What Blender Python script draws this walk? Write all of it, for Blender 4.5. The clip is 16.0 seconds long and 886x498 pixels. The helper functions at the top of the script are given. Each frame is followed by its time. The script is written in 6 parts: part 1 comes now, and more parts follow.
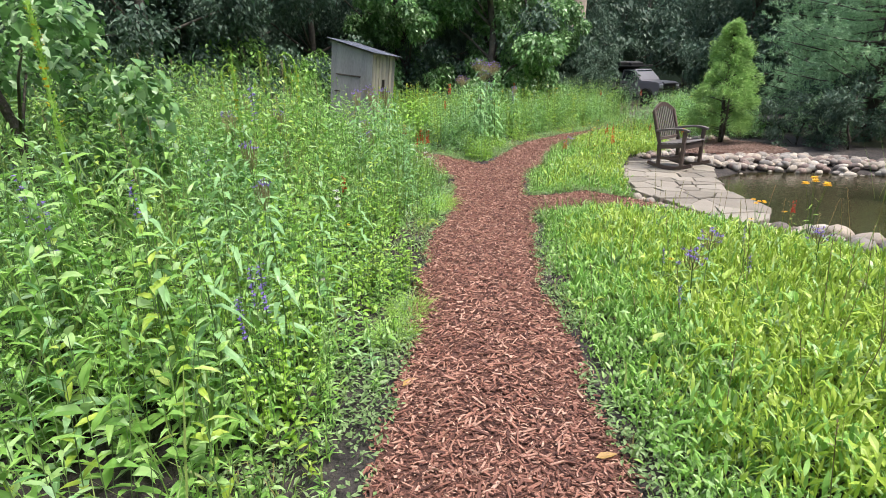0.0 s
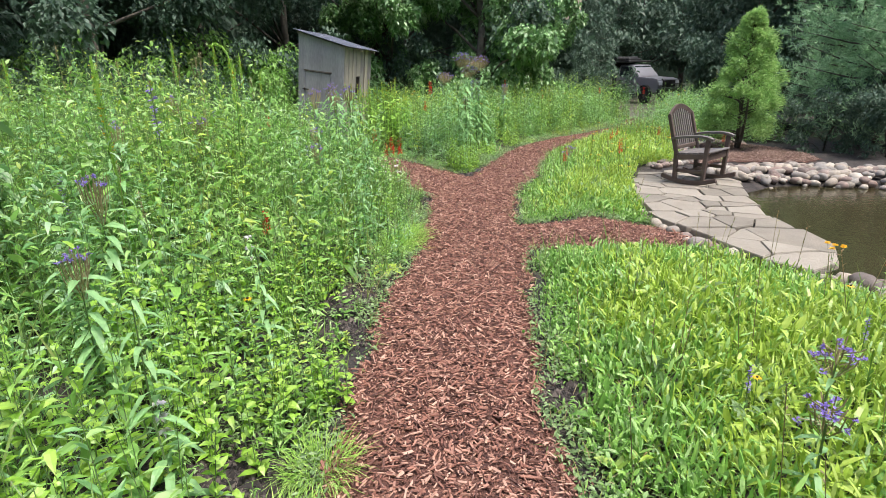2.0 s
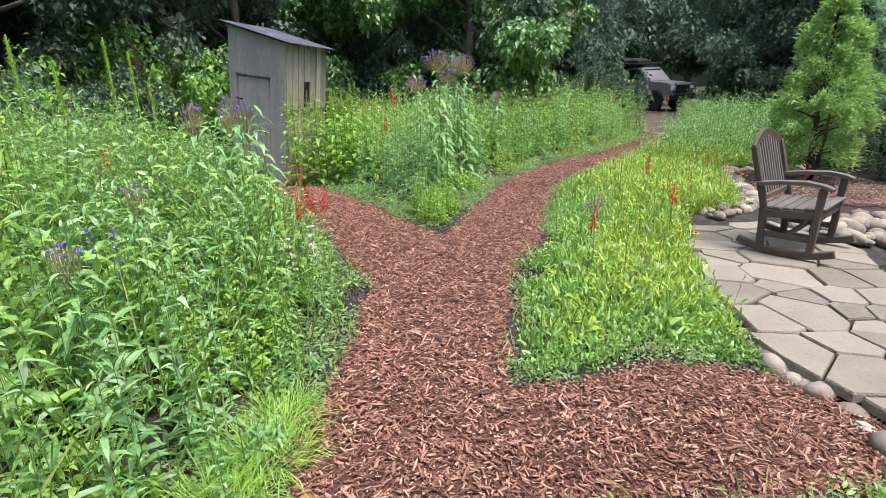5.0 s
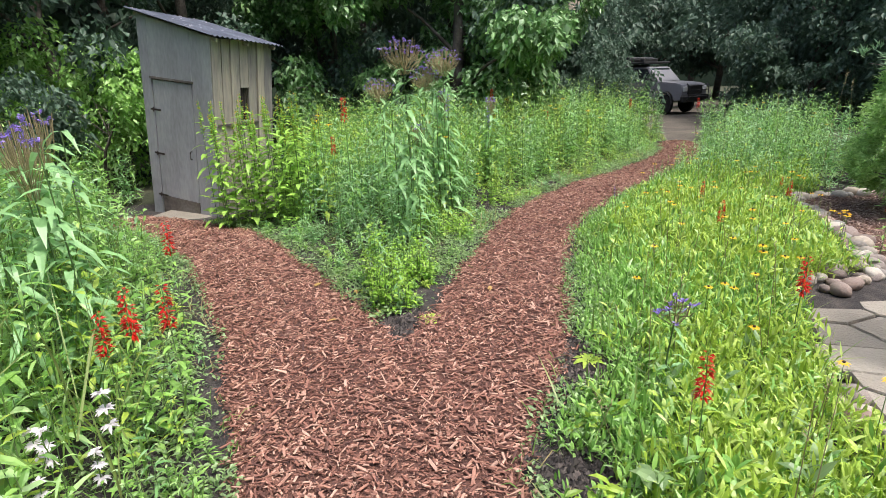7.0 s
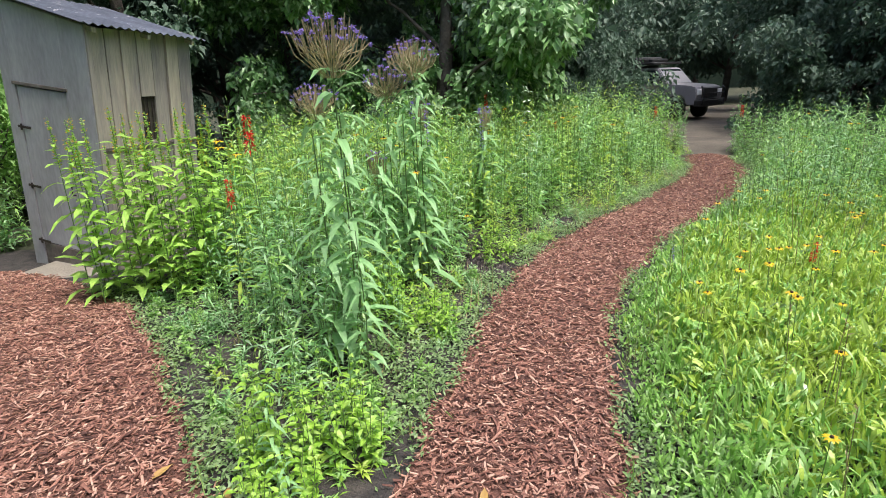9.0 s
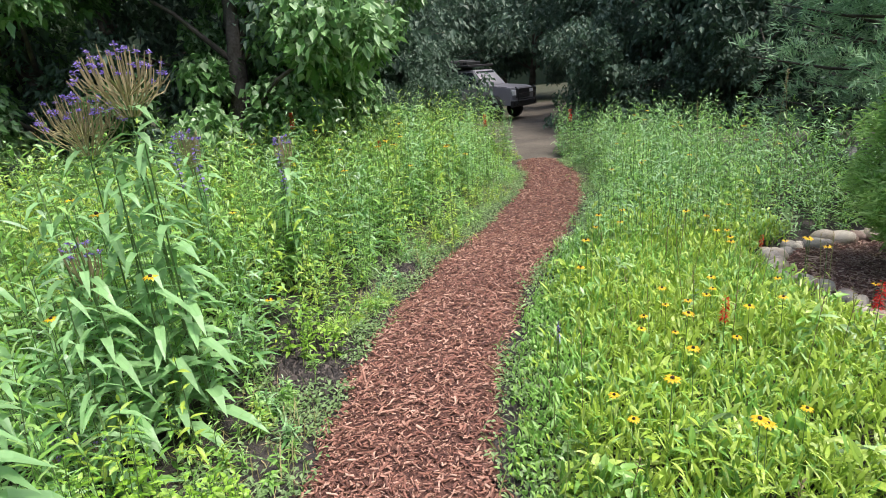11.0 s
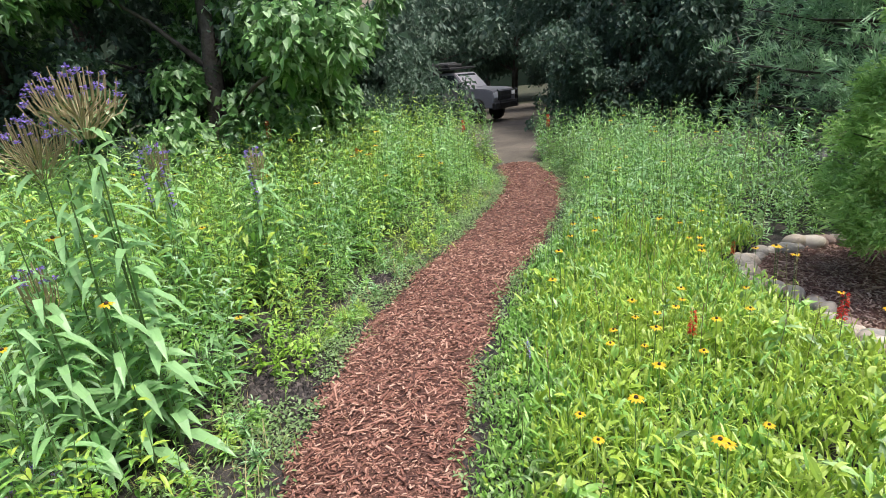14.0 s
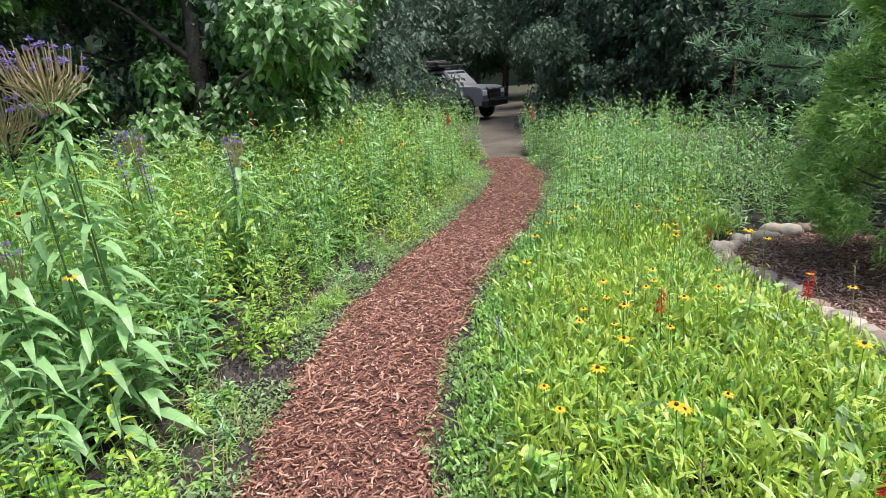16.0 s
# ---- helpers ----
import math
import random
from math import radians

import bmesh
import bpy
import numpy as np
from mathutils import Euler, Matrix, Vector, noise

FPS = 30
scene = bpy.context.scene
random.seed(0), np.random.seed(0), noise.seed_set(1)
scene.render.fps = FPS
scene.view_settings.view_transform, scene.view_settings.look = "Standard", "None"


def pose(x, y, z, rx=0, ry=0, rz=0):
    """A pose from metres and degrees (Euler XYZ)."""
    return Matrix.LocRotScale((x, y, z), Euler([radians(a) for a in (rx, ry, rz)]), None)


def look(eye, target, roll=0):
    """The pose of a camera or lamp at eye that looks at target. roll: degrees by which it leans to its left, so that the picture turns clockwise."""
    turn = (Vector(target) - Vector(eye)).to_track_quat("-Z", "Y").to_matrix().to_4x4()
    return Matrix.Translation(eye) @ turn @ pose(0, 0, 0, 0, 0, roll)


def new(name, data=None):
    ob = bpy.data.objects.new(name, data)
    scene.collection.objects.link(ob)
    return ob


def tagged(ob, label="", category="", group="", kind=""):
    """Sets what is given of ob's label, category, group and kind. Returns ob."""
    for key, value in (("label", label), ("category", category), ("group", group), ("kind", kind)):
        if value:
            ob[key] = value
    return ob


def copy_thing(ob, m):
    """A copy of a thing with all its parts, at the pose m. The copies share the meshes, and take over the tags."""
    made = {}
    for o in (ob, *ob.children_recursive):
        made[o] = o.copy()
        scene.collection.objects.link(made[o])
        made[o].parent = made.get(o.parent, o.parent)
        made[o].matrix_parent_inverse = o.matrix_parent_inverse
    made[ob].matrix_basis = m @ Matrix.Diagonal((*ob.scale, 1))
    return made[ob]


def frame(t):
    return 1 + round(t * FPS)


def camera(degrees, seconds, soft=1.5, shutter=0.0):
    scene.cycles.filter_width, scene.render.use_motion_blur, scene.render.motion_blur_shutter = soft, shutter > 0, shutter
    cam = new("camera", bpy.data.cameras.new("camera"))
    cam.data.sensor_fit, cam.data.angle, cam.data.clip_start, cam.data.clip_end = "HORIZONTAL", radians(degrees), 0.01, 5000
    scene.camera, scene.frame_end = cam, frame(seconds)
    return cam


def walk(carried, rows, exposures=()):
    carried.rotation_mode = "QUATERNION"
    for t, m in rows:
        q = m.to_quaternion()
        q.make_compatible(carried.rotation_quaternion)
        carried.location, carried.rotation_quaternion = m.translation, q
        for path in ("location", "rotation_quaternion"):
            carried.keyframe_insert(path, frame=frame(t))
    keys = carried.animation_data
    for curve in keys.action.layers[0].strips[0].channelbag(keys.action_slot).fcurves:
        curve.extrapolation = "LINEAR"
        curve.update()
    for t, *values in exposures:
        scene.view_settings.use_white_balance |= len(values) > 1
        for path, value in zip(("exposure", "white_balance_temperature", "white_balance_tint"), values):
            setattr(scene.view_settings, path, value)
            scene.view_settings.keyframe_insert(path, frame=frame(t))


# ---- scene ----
cam = camera(79.8, 16.0, soft=0.85)

PATH = [
    (0, (0.023, -0.032, 1.503), (0.029, 1.874, 0.898), -1.7),
    (0.5, (0.067, 0.27, 1.483), (0.08, 2.174, 0.87), -1.6),
    (1, (0.13, 0.62, 1.519), (0.147, 2.524, 0.906), -1.7),
    (1.5, (0.221, 1.032, 1.55), (0.244, 2.936, 0.937), -1.8),
    (2, (0.278, 1.506, 1.52), (0.311, 3.407, 0.901), -1.7),
    (2.5, (0.369, 1.977, 1.546), (0.404, 3.879, 0.928), -1.6),
    (3, (0.451, 2.465, 1.574), (0.489, 4.368, 0.959), -1.7),
    (3.5, (0.502, 2.951, 1.575), (0.546, 4.853, 0.956), -1.8),
    (4, (0.554, 3.446, 1.584), (0.604, 5.346, 0.965), -1.7),
    (4.2, (0.584, 3.637, 1.56), (0.634, 5.539, 0.944), -1.5),
    (6.3, (0.976, 5.886, 1.569), (1.028, 7.791, 0.961), -2.2),
    (6.5, (0.987, 6.132, 1.564), (1.047, 8.037, 0.958), -2.2),
    (7, (1.048, 6.674, 1.544), (1.111, 8.58, 0.943), -2.3),
    (7.5, (1.122, 7.196, 1.569), (1.188, 9.101, 0.963), -2.2),
    (8, (1.192, 7.737, 1.547), (1.26, 9.646, 0.954), -2.5),
    (8.2, (1.209, 7.939, 1.547), (1.278, 9.848, 0.954), -2.5),
    (10.3, (1.583, 9.703, 1.655), (1.821, 11.595, 1.05), -3.6),
    (10.5, (1.62, 9.813, 1.667), (1.982, 11.682, 1.055), -3.9),
    (11, (1.734, 10.087, 1.656), (2.388, 11.874, 1.041), -5.0),
    (11.5, (1.741, 10.123, 1.692), (2.416, 11.902, 1.077), -5.4),
    (12, (1.742, 10.106, 1.705), (2.424, 11.882, 1.087), -5.2),
    (12.5, (1.762, 10.098, 1.695), (2.449, 11.871, 1.077), -5.2),
    (13, (1.795, 10.098, 1.697), (2.489, 11.869, 1.08), -5.3),
    (13.5, (1.824, 10.093, 1.715), (2.522, 11.863, 1.095), -5.3),
    (14, (1.846, 10.089, 1.722), (2.546, 11.858, 1.105), -5.4),
    (14.5, (1.878, 10.088, 1.695), (2.583, 11.854, 1.077), -5.4),
    (15, (1.897, 10.061, 1.658), (2.606, 11.827, 1.043), -5.5),
    (15.5, (1.934, 10.042, 1.612), (2.65, 11.803, 0.992), -5.5),
    (16, (1.922, 10.002, 1.611), (2.647, 11.761, 0.994), -5.2),
]
walk(cam, [(t, look(eye, goal, roll)) for t, eye, goal, roll in PATH], [(0.0, 1.4), (16.0, 1.4)])

# ---- sky and sun: bright overcast ----
world = bpy.data.worlds.new("overcast_sky")
scene.world = world
world.use_nodes = True
wn = world.node_tree.nodes
sky = wn.new("ShaderNodeTexSky")
sky.sky_type = "NISHITA"
sky.sun_disc = False
sky.sun_elevation = radians(68)
sky.sun_rotation = radians(129)
sky.dust_density = 4.0
wn["Background"].inputs["Strength"].default_value = 0.12
world.node_tree.links.new(sky.outputs["Color"], wn["Background"].inputs["Color"])
sun = new("sun", bpy.data.lights.new("sun", "SUN"))
sun.data.energy = 1.5
sun.data.angle = radians(14)
sun.data.color = (1.0, 0.975, 0.93)
sun.matrix_world = look((5, -4, 16), (0, 0, 0))

rng = np.random.default_rng(7)


# ---- materials ----
def material(name, colors, scale=8.0, rough=0.7, bump=0.2, metal=0.0, island=0.0, translucent=0.0, fine=60.0, spec=0.5, tint=0.0, stretch=0.0):
    """Colours mixed by coarse and fine noise; island: share of variation piece by piece; tint: object by object."""
    m = bpy.data.materials.new(name)
    m.use_nodes = True
    n, l = m.node_tree.nodes, m.node_tree.links
    b = n["Principled BSDF"]
    out = n["Material Output"]
    co = n.new("ShaderNodeTexCoord")
    n1, n2 = n.new("ShaderNodeTexNoise"), n.new("ShaderNodeTexNoise")
    n1.inputs["Scale"].default_value, n2.inputs["Scale"].default_value = scale, fine
    n1.inputs["Detail"].default_value, n2.inputs["Detail"].default_value = 4, 3
    place_ = co.outputs["Object"]
    if stretch:
        mp = n.new("ShaderNodeMapping")
        mp.inputs["Scale"].default_value = (1, 1, stretch)
        l.new(place_, mp.inputs["Vector"])
        place_ = mp.outputs["Vector"]
    for k in (n1, n2):
        l.new(place_, k.inputs["Vector"])
    mix = n.new("ShaderNodeMath")
    mix.operation = "MULTIPLY_ADD"
    mix.inputs[1].default_value = 0.35
    l.new(n2.outputs["Fac"], mix.inputs[0])
    add = n.new("ShaderNodeMath")
    add.operation = "MULTIPLY_ADD"
    add.inputs[1].default_value = 0.65
    l.new(n1.outputs["Fac"], add.inputs[0])
    l.new(mix.outputs[0], add.inputs[2])
    mix.inputs[2].default_value = 0.0
    fac = add.outputs[0]
    if island or tint:
        if island:
            src = n.new("ShaderNodeNewGeometry").outputs["Random Per Island"]
        else:
            src = n.new("ShaderNodeObjectInfo").outputs["Random"]
        share = island or tint
        mm = n.new("ShaderNodeMix")
        mm.inputs["Factor"].default_value = share
        l.new(fac, mm.inputs["A"])
        l.new(src, mm.inputs["B"])
        fac = mm.outputs["Result"]
    ramp = n.new("ShaderNodeValToRGB")
    e = ramp.color_ramp.elements
    lo, hi = (0.08, 0.92) if island or tint else (0.3, 0.7)
    for i, c in enumerate(colors):
        at = lo + (hi - lo) * i / max(1, len(colors) - 1)
        if i < 2:
            e[i].position = at
            e[i].color = (*c, 1)
        else:
            e.new(at).color = (*c, 1)
    l.new(fac, ramp.inputs["Fac"])
    l.new(ramp.outputs["Color"], b.inputs["Base Color"])
    b.inputs["Roughness"].default_value = rough
    b.inputs["Metallic"].default_value = metal
    b.inputs["Specular IOR Level"].default_value = spec
    if bump:
        bp = n.new("ShaderNodeBump")
        bp.inputs["Strength"].default_value = bump
        bp.inputs["Distance"].default_value = 0.02
        l.new(n2.outputs["Fac"], bp.inputs["Height"])
        l.new(bp.outputs["Normal"], b.inputs["Normal"])
    if translucent:
        tr = n.new("ShaderNodeBsdfTranslucent")
        l.new(ramp.outputs["Color"], tr.inputs["Color"])
        ms = n.new("ShaderNodeMixShader")
        ms.inputs[0].default_value = translucent
        l.new(b.outputs[0], ms.inputs[1])
        l.new(tr.outputs[0], ms.inputs[2])
        l.new(ms.outputs[0], out.inputs["Surface"])
    return m


def leaf_mat(name, colors, rough=0.4, translucent=0.36, island=0.75, scale=1.2):
    return material(name, colors, scale=scale, rough=rough, bump=0.0, island=island, translucent=translucent, fine=25)


M_SOIL = material("dark_soil", [(0.015, 0.013, 0.013), (0.04, 0.034, 0.032), (0.085, 0.07, 0.06)], scale=9, rough=0.95, bump=0.8, fine=90)
M_GRASSY = material("shaded_earth", [(0.018, 0.02, 0.01), (0.035, 0.04, 0.018), (0.07, 0.06, 0.035)], scale=1.3, rough=0.95, bump=0.7, fine=40)
# dirt of the lot, its colour lowered to include the shade lying there
M_DIRT = material("shaded_packed_dirt", [(0.06, 0.05, 0.04), (0.095, 0.08, 0.062), (0.14, 0.115, 0.09)], scale=1.5, rough=0.95, bump=0.4, fine=60)
M_MULCH = material("mulch_bed", [(0.055, 0.024, 0.018), (0.13, 0.057, 0.042), (0.21, 0.1, 0.072)], scale=20, rough=0.9, bump=1.0, fine=120)
M_CHIP = material("wood_chip", [(0.062, 0.026, 0.02), (0.155, 0.067, 0.048), (0.26, 0.115, 0.081), (0.35, 0.178, 0.128), (0.55, 0.35, 0.265)], scale=25, rough=0.75, bump=0.3, island=0.8, fine=180)
M_OLDCHIP = material("old_wood_chip", [(0.09, 0.054, 0.042), (0.21, 0.13, 0.1), (0.34, 0.225, 0.175), (0.48, 0.35, 0.29)], scale=25, rough=0.85, bump=0.3, island=0.8, fine=180)
M_FLAG = material("flagstone", [(0.12, 0.105, 0.085), (0.25, 0.22, 0.18), (0.36, 0.325, 0.27)], scale=4, rough=0.8, bump=0.6, tint=0.4, fine=55)
M_ROCK = material("fieldstone", [(0.1, 0.095, 0.09), (0.26, 0.18, 0.15), (0.25, 0.235, 0.215), (0.37, 0.31, 0.245), (0.5, 0.46, 0.4)], scale=3, rough=0.7, bump=0.4, tint=0.75, fine=30)
M_BARK = material("bark", [(0.035, 0.028, 0.022), (0.09, 0.075, 0.06), (0.15, 0.13, 0.11)], scale=5, rough=0.95, bump=1.0, fine=30)
M_PALEBARK = material("pale_bark", [(0.12, 0.1, 0.08), (0.21, 0.175, 0.14), (0.28, 0.24, 0.19)], scale=2, rough=0.9, bump=0.6, fine=30)
# L_TALL and L_BRIGHT: the palest stops paint in whitish gloss highlights
L_TALL = leaf_mat("forb_leaf", [(0.11, 0.25, 0.045), (0.21, 0.42, 0.08), (0.33, 0.56, 0.13), (0.48, 0.67, 0.32)])
L_BRIGHT = leaf_mat("meadow_leaf", [(0.19, 0.31, 0.04), (0.34, 0.49, 0.06), (0.44, 0.58, 0.09), (0.52, 0.64, 0.2)], translucent=0.35)
L_GOLD = leaf_mat("goldenrod_leaf", [(0.22, 0.42, 0.06), (0.35, 0.58, 0.1), (0.5, 0.71, 0.2)])
L_MOUND = leaf_mat("mound_leaf", [(0.15, 0.32, 0.03), (0.26, 0.47, 0.05), (0.36, 0.58, 0.08), (0.48, 0.66, 0.18)])
L_BLUE = leaf_mat("blue_green_leaf", [(0.11, 0.26, 0.08), (0.2, 0.42, 0.14), (0.33, 0.55, 0.25), (0.5, 0.67, 0.45)])
L_LOW = leaf_mat("creeper_leaf", [(0.12, 0.21, 0.07), (0.22, 0.34, 0.13), (0.33, 0.45, 0.21)])
L_GRASS = leaf_mat("grass_blade", [(0.1, 0.2, 0.04), (0.17, 0.3, 0.06), (0.3, 0.34, 0.12)])
L_OAK = leaf_mat("tree_leaf", [(0.06, 0.15, 0.045), (0.13, 0.28, 0.08), (0.23, 0.4, 0.15), (0.42, 0.56, 0.34)], rough=0.35, translucent=0.25)
# low bluish greens: the wood's shade and haze are put into the leaf colour
L_WOOD = leaf_mat("shaded_woodland_leaf", [(0.045, 0.085, 0.052), (0.067, 0.122, 0.075), (0.09, 0.155, 0.1), (0.13, 0.19, 0.14)], rough=0.55, translucent=0.3)
L_CEDAR = leaf_mat("cedar_spray", [(0.2, 0.36, 0.1), (0.36, 0.57, 0.18), (0.52, 0.7, 0.3)], rough=0.55, translucent=0.35)
L_PINE = leaf_mat("pine_needle", [(0.18, 0.34, 0.16), (0.32, 0.52, 0.28), (0.48, 0.66, 0.42)], rough=0.5, translucent=0.35)
M_STEM = material("green_stem", [(0.09, 0.17, 0.05), (0.15, 0.22, 0.08)], scale=8, rough=0.6, bump=0, island=0.6)
M_BROWNSTEM = material("seed_stem", [(0.2, 0.15, 0.085), (0.3, 0.25, 0.13), (0.32, 0.34, 0.15)], scale=8, rough=0.7, bump=0, island=0.6)
M_STRAW = leaf_mat("dry_straw", [(0.22, 0.2, 0.07), (0.4, 0.32, 0.15), (0.5, 0.42, 0.24)], rough=0.7)
F_YELLOW = leaf_mat("yellow_petal", [(0.75, 0.42, 0.01), (0.85, 0.55, 0.02)], rough=0.5)
F_RED = leaf_mat("red_petal", [(0.55, 0.015, 0.01), (0.75, 0.04, 0.02)], rough=0.5)
F_VIOLET = leaf_mat("violet_petal", [(0.2, 0.13, 0.5), (0.36, 0.27, 0.7)], rough=0.5)
F_WHITE = leaf_mat("white_petal", [(0.65, 0.6, 0.62), (0.8, 0.76, 0.78)], rough=0.5)
F_DARK = material("flower_eye", [(0.03, 0.015, 0.01), (0.06, 0.03, 0.015)], rough=0.8, bump=0)


# ---- mesh helpers ----
def mesh_from(name, V, T, mats, index=None, smooth=False):
    V, T = np.asarray(V, np.float32).reshape(-1, 3), np.asarray(T, np.int32).reshape(-1, 3)
    me = bpy.data.meshes.new(name)
    me.vertices.add(len(V))
    me.vertices.foreach_set("co", V.ravel())
    me.loops.add(len(T) * 3)
    me.loops.foreach_set("vertex_index", T.ravel())
    me.polygons.add(len(T))
    me.polygons.foreach_set("loop_start", np.arange(0, len(T) * 3, 3, dtype=np.int32))
    for m in mats:
        me.materials.append(m)
    if index is not None:
        me.polygons.foreach_set("material_index", np.asarray(index, np.int32))
    me.polygons.foreach_set("use_smooth", np.full(len(T), smooth))
    me.update(calc_edges=True)
    me.validate()
    return me


def part(name, bm, mat, parent=None, label="", smooth=False):
    me = bpy.data.meshes.new(name)
    bm.to_mesh(me)
    bm.free()
    me.materials.append(mat)
    if smooth:
        for p in me.polygons:
            p.use_smooth = True
    ob = new(name, me)
    if parent:
        ob.parent = parent
    return tagged(ob, label)


def empty(name, m, label, category, group=""):
    ob = new(name)
    ob.matrix_world = m
    return tagged(ob, label, category, group)


class Batch:
    """Triangles gathered under several materials, for one mesh."""

    def __init__(self):
        self.v, self.t, self.i, self.n, self.mats = [], [], [], 0, []

    def add(self, V, T, mat):
        if mat not in self.mats:
            self.mats.append(mat)
        V = V.reshape(-1, 3)
        self.v.append(V)
        self.t.append(T.reshape(-1, 3) + self.n)
        self.i.append(np.full(T.size // 3, self.mats.index(mat)))
        self.n += len(V)

    def mesh(self, name):
        return mesh_from(name, np.concatenate(self.v), np.concatenate(self.t), self.mats, np.concatenate(self.i))

    def ob(self, name, parent=None, label=""):
        o = new(name, self.mesh(name))
        if parent:
            o.parent = parent
        return tagged(o, label)


SHAPES = {
    "lance": ([0, .28, .28, .62, .62, 1], [0, 1, -1, .85, -.85, 0], [0, .06, .06, .05, .05, 0], [(0, 2, 1), (1, 2, 4), (1, 4, 3), (3, 4, 5)]),
    "blade": ([0, 0, .5, .5, 1], [.8, -.8, 1, -1, 0], [0, 0, 0, 0, 0], [(0, 1, 3), (0, 3, 2), (2, 3, 4)]),
    "kite": ([0, .45, .45, 1], [0, 1, -1, 0], [0, .1, .1, 0], [(0, 2, 3), (0, 3, 1)]),
    "fold": ([0, .3, .3, .3, .65, .65, .65, 1], [0, 1, 0, -1, .8, 0, -.8, 0], [0, .12, 0, .12, .1, 0, .1, 0],
             [(0, 2, 1), (0, 3, 2), (1, 2, 5), (1, 5, 4), (2, 3, 6), (2, 6, 5), (4, 5, 7), (5, 6, 7)]),
    "lobed": ([0, .2, .2, .32, .32, .5, .5, .62, .62, .82, .82, 1], [0, .75, -.75, .4, -.4, 1, -1, .5, -.5, .7, -.7, 0], [0, .05, .05, .02, .02, .09, .09, .04, .04, .06, .06, 0],
              [(0, 2, 1), (1, 2, 4), (1, 4, 3), (3, 4, 6), (3, 6, 5), (5, 6, 8), (5, 8, 7), (7, 8, 10), (7, 10, 9), (9, 10, 11)]),
}


def leaves(batch, mat, P, yaw, pitch, length, width, bend=0.25, roll=None, shape="lance"):
    """A leaf at each point, along yaw and pitch (radians), drooping by bend."""
    P = np.asarray(P, float).reshape(-1, 3)
    k = len(P)
    if not k:
        return
    yaw, pitch, length, width, bend = [np.broadcast_to(np.asarray(a, float), k) for a in (yaw, pitch, length, width, bend)]
    roll = rng.normal(0, 0.35, k) if roll is None else np.broadcast_to(np.asarray(roll, float), k)
    a, b, c, tri = SHAPES[shape]
    a, b, c = np.array(a), np.array(b), np.array(c)
    f = np.stack([np.cos(yaw) * np.cos(pitch), np.sin(yaw) * np.cos(pitch), np.sin(pitch)], 1)
    s = np.stack([-np.sin(yaw), np.cos(yaw), np.zeros(k)], 1)
    u = np.cross(f, s)
    s2 = s * np.cos(roll)[:, None] + u * np.sin(roll)[:, None]
    u2 = np.cross(f, s2)
    V = P[:, None] + f[:, None] * (a[None, :, None] * length[:, None, None]) + s2[:, None] * (b[None, :, None] * (width / 2)[:, None, None]) \
        + u2[:, None] * (c[None, :, None] * width[:, None, None])
    V[:, :, 2] -= (a[None] ** 2) * (bend * length)[:, None]
    T = np.array(tri)[None] + (np.arange(k) * len(a))[:, None, None]
    batch.add(V, T, mat)


def stems(batch, mat, P0, P1, r0, r1):
    P0, P1 = np.asarray(P0, float).reshape(-1, 3), np.asarray(P1, float).reshape(-1, 3)
    k = len(P0)
    if not k:
        return
    r0, r1 = np.broadcast_to(r0, k), np.broadcast_to(r1, k)
    d = P1 - P0
    d /= np.linalg.norm(d, axis=1)[:, None] + 1e-9
    x = np.cross(d, np.array([0.31, 0.95, 0.05]))
    x /= np.linalg.norm(x, axis=1)[:, None] + 1e-9
    y = np.cross(d, x)
    ring = [(math.cos(q), math.sin(q)) for q in (0, 2.094, 4.189)]
    V = np.stack([P0 + (x * c + y * s) * r0[:, None] for c, s in ring] + [P1 + (x * c + y * s) * r1[:, None] for c, s in ring], 1)
    T = np.array([(0, 1, 4), (0, 4, 3), (1, 2, 5), (1, 5, 4), (2, 0, 3), (2, 3, 5)])[None] + (np.arange(k) * 6)[:, None, None]
    batch.add(V, T, mat)


def tube(bm, pts, radii, sides=8):
    """A bent tapering tube through the points, closed at both ends."""
    rings = []
    for i, p in enumerate(pts):
        a, b = Vector(pts[max(0, i - 1)]), Vector(pts[min(len(pts) - 1, i + 1)])
        q = (b - a).to_track_quat("Z", "Y")
        rings.append([bm.verts.new(Vector(p) + q @ Vector((math.cos(j * math.tau / sides) * radii[i], math.sin(j * math.tau / sides) * radii[i], 0))) for j in range(sides)])
    for r, s in zip(rings, rings[1:]):
        for j in range(sides):
            bm.faces.new((r[j], r[(j + 1) % sides], s[(j + 1) % sides], s[j]))
    bm.faces.new(list(reversed(rings[0])))
    bm.faces.new(rings[-1])
    return bm


def box(bm, lo, hi, bevel=0.0, turn=None):
    """A bevelled box between two corners, added to bm."""
    r = bmesh.ops.create_cube(bm, size=1)
    vs = r["verts"]
    for v in vs:
        v.co = Vector([lo[i] + (v.co[i] + 0.5) * (hi[i] - lo[i]) for i in range(3)])
    if bevel:
        es = list({e for v in vs for e in v.link_edges})
        g = bmesh.ops.bevel(bm, geom=es, offset=bevel, segments=1, affect="EDGES")
        vs = list({v for v in g["verts"]} | {v for v in vs if v.is_valid})
    if turn:
        for v in vs:
            v.co = turn @ v.co
    return bm


def beam(bm, a, b, w, h, bevel=0.004):
    """A bar of section w by h from a to b, h as near upright as it can be."""
    a, b = Vector(a), Vector(b)
    d = (b - a)
    q = d.to_track_quat("Y", "Z").to_matrix().to_4x4()
    return box(bm, (-w / 2, 0, -h / 2), (w / 2, d.length, h / 2), bevel, Matrix.Translation(a) @ q)


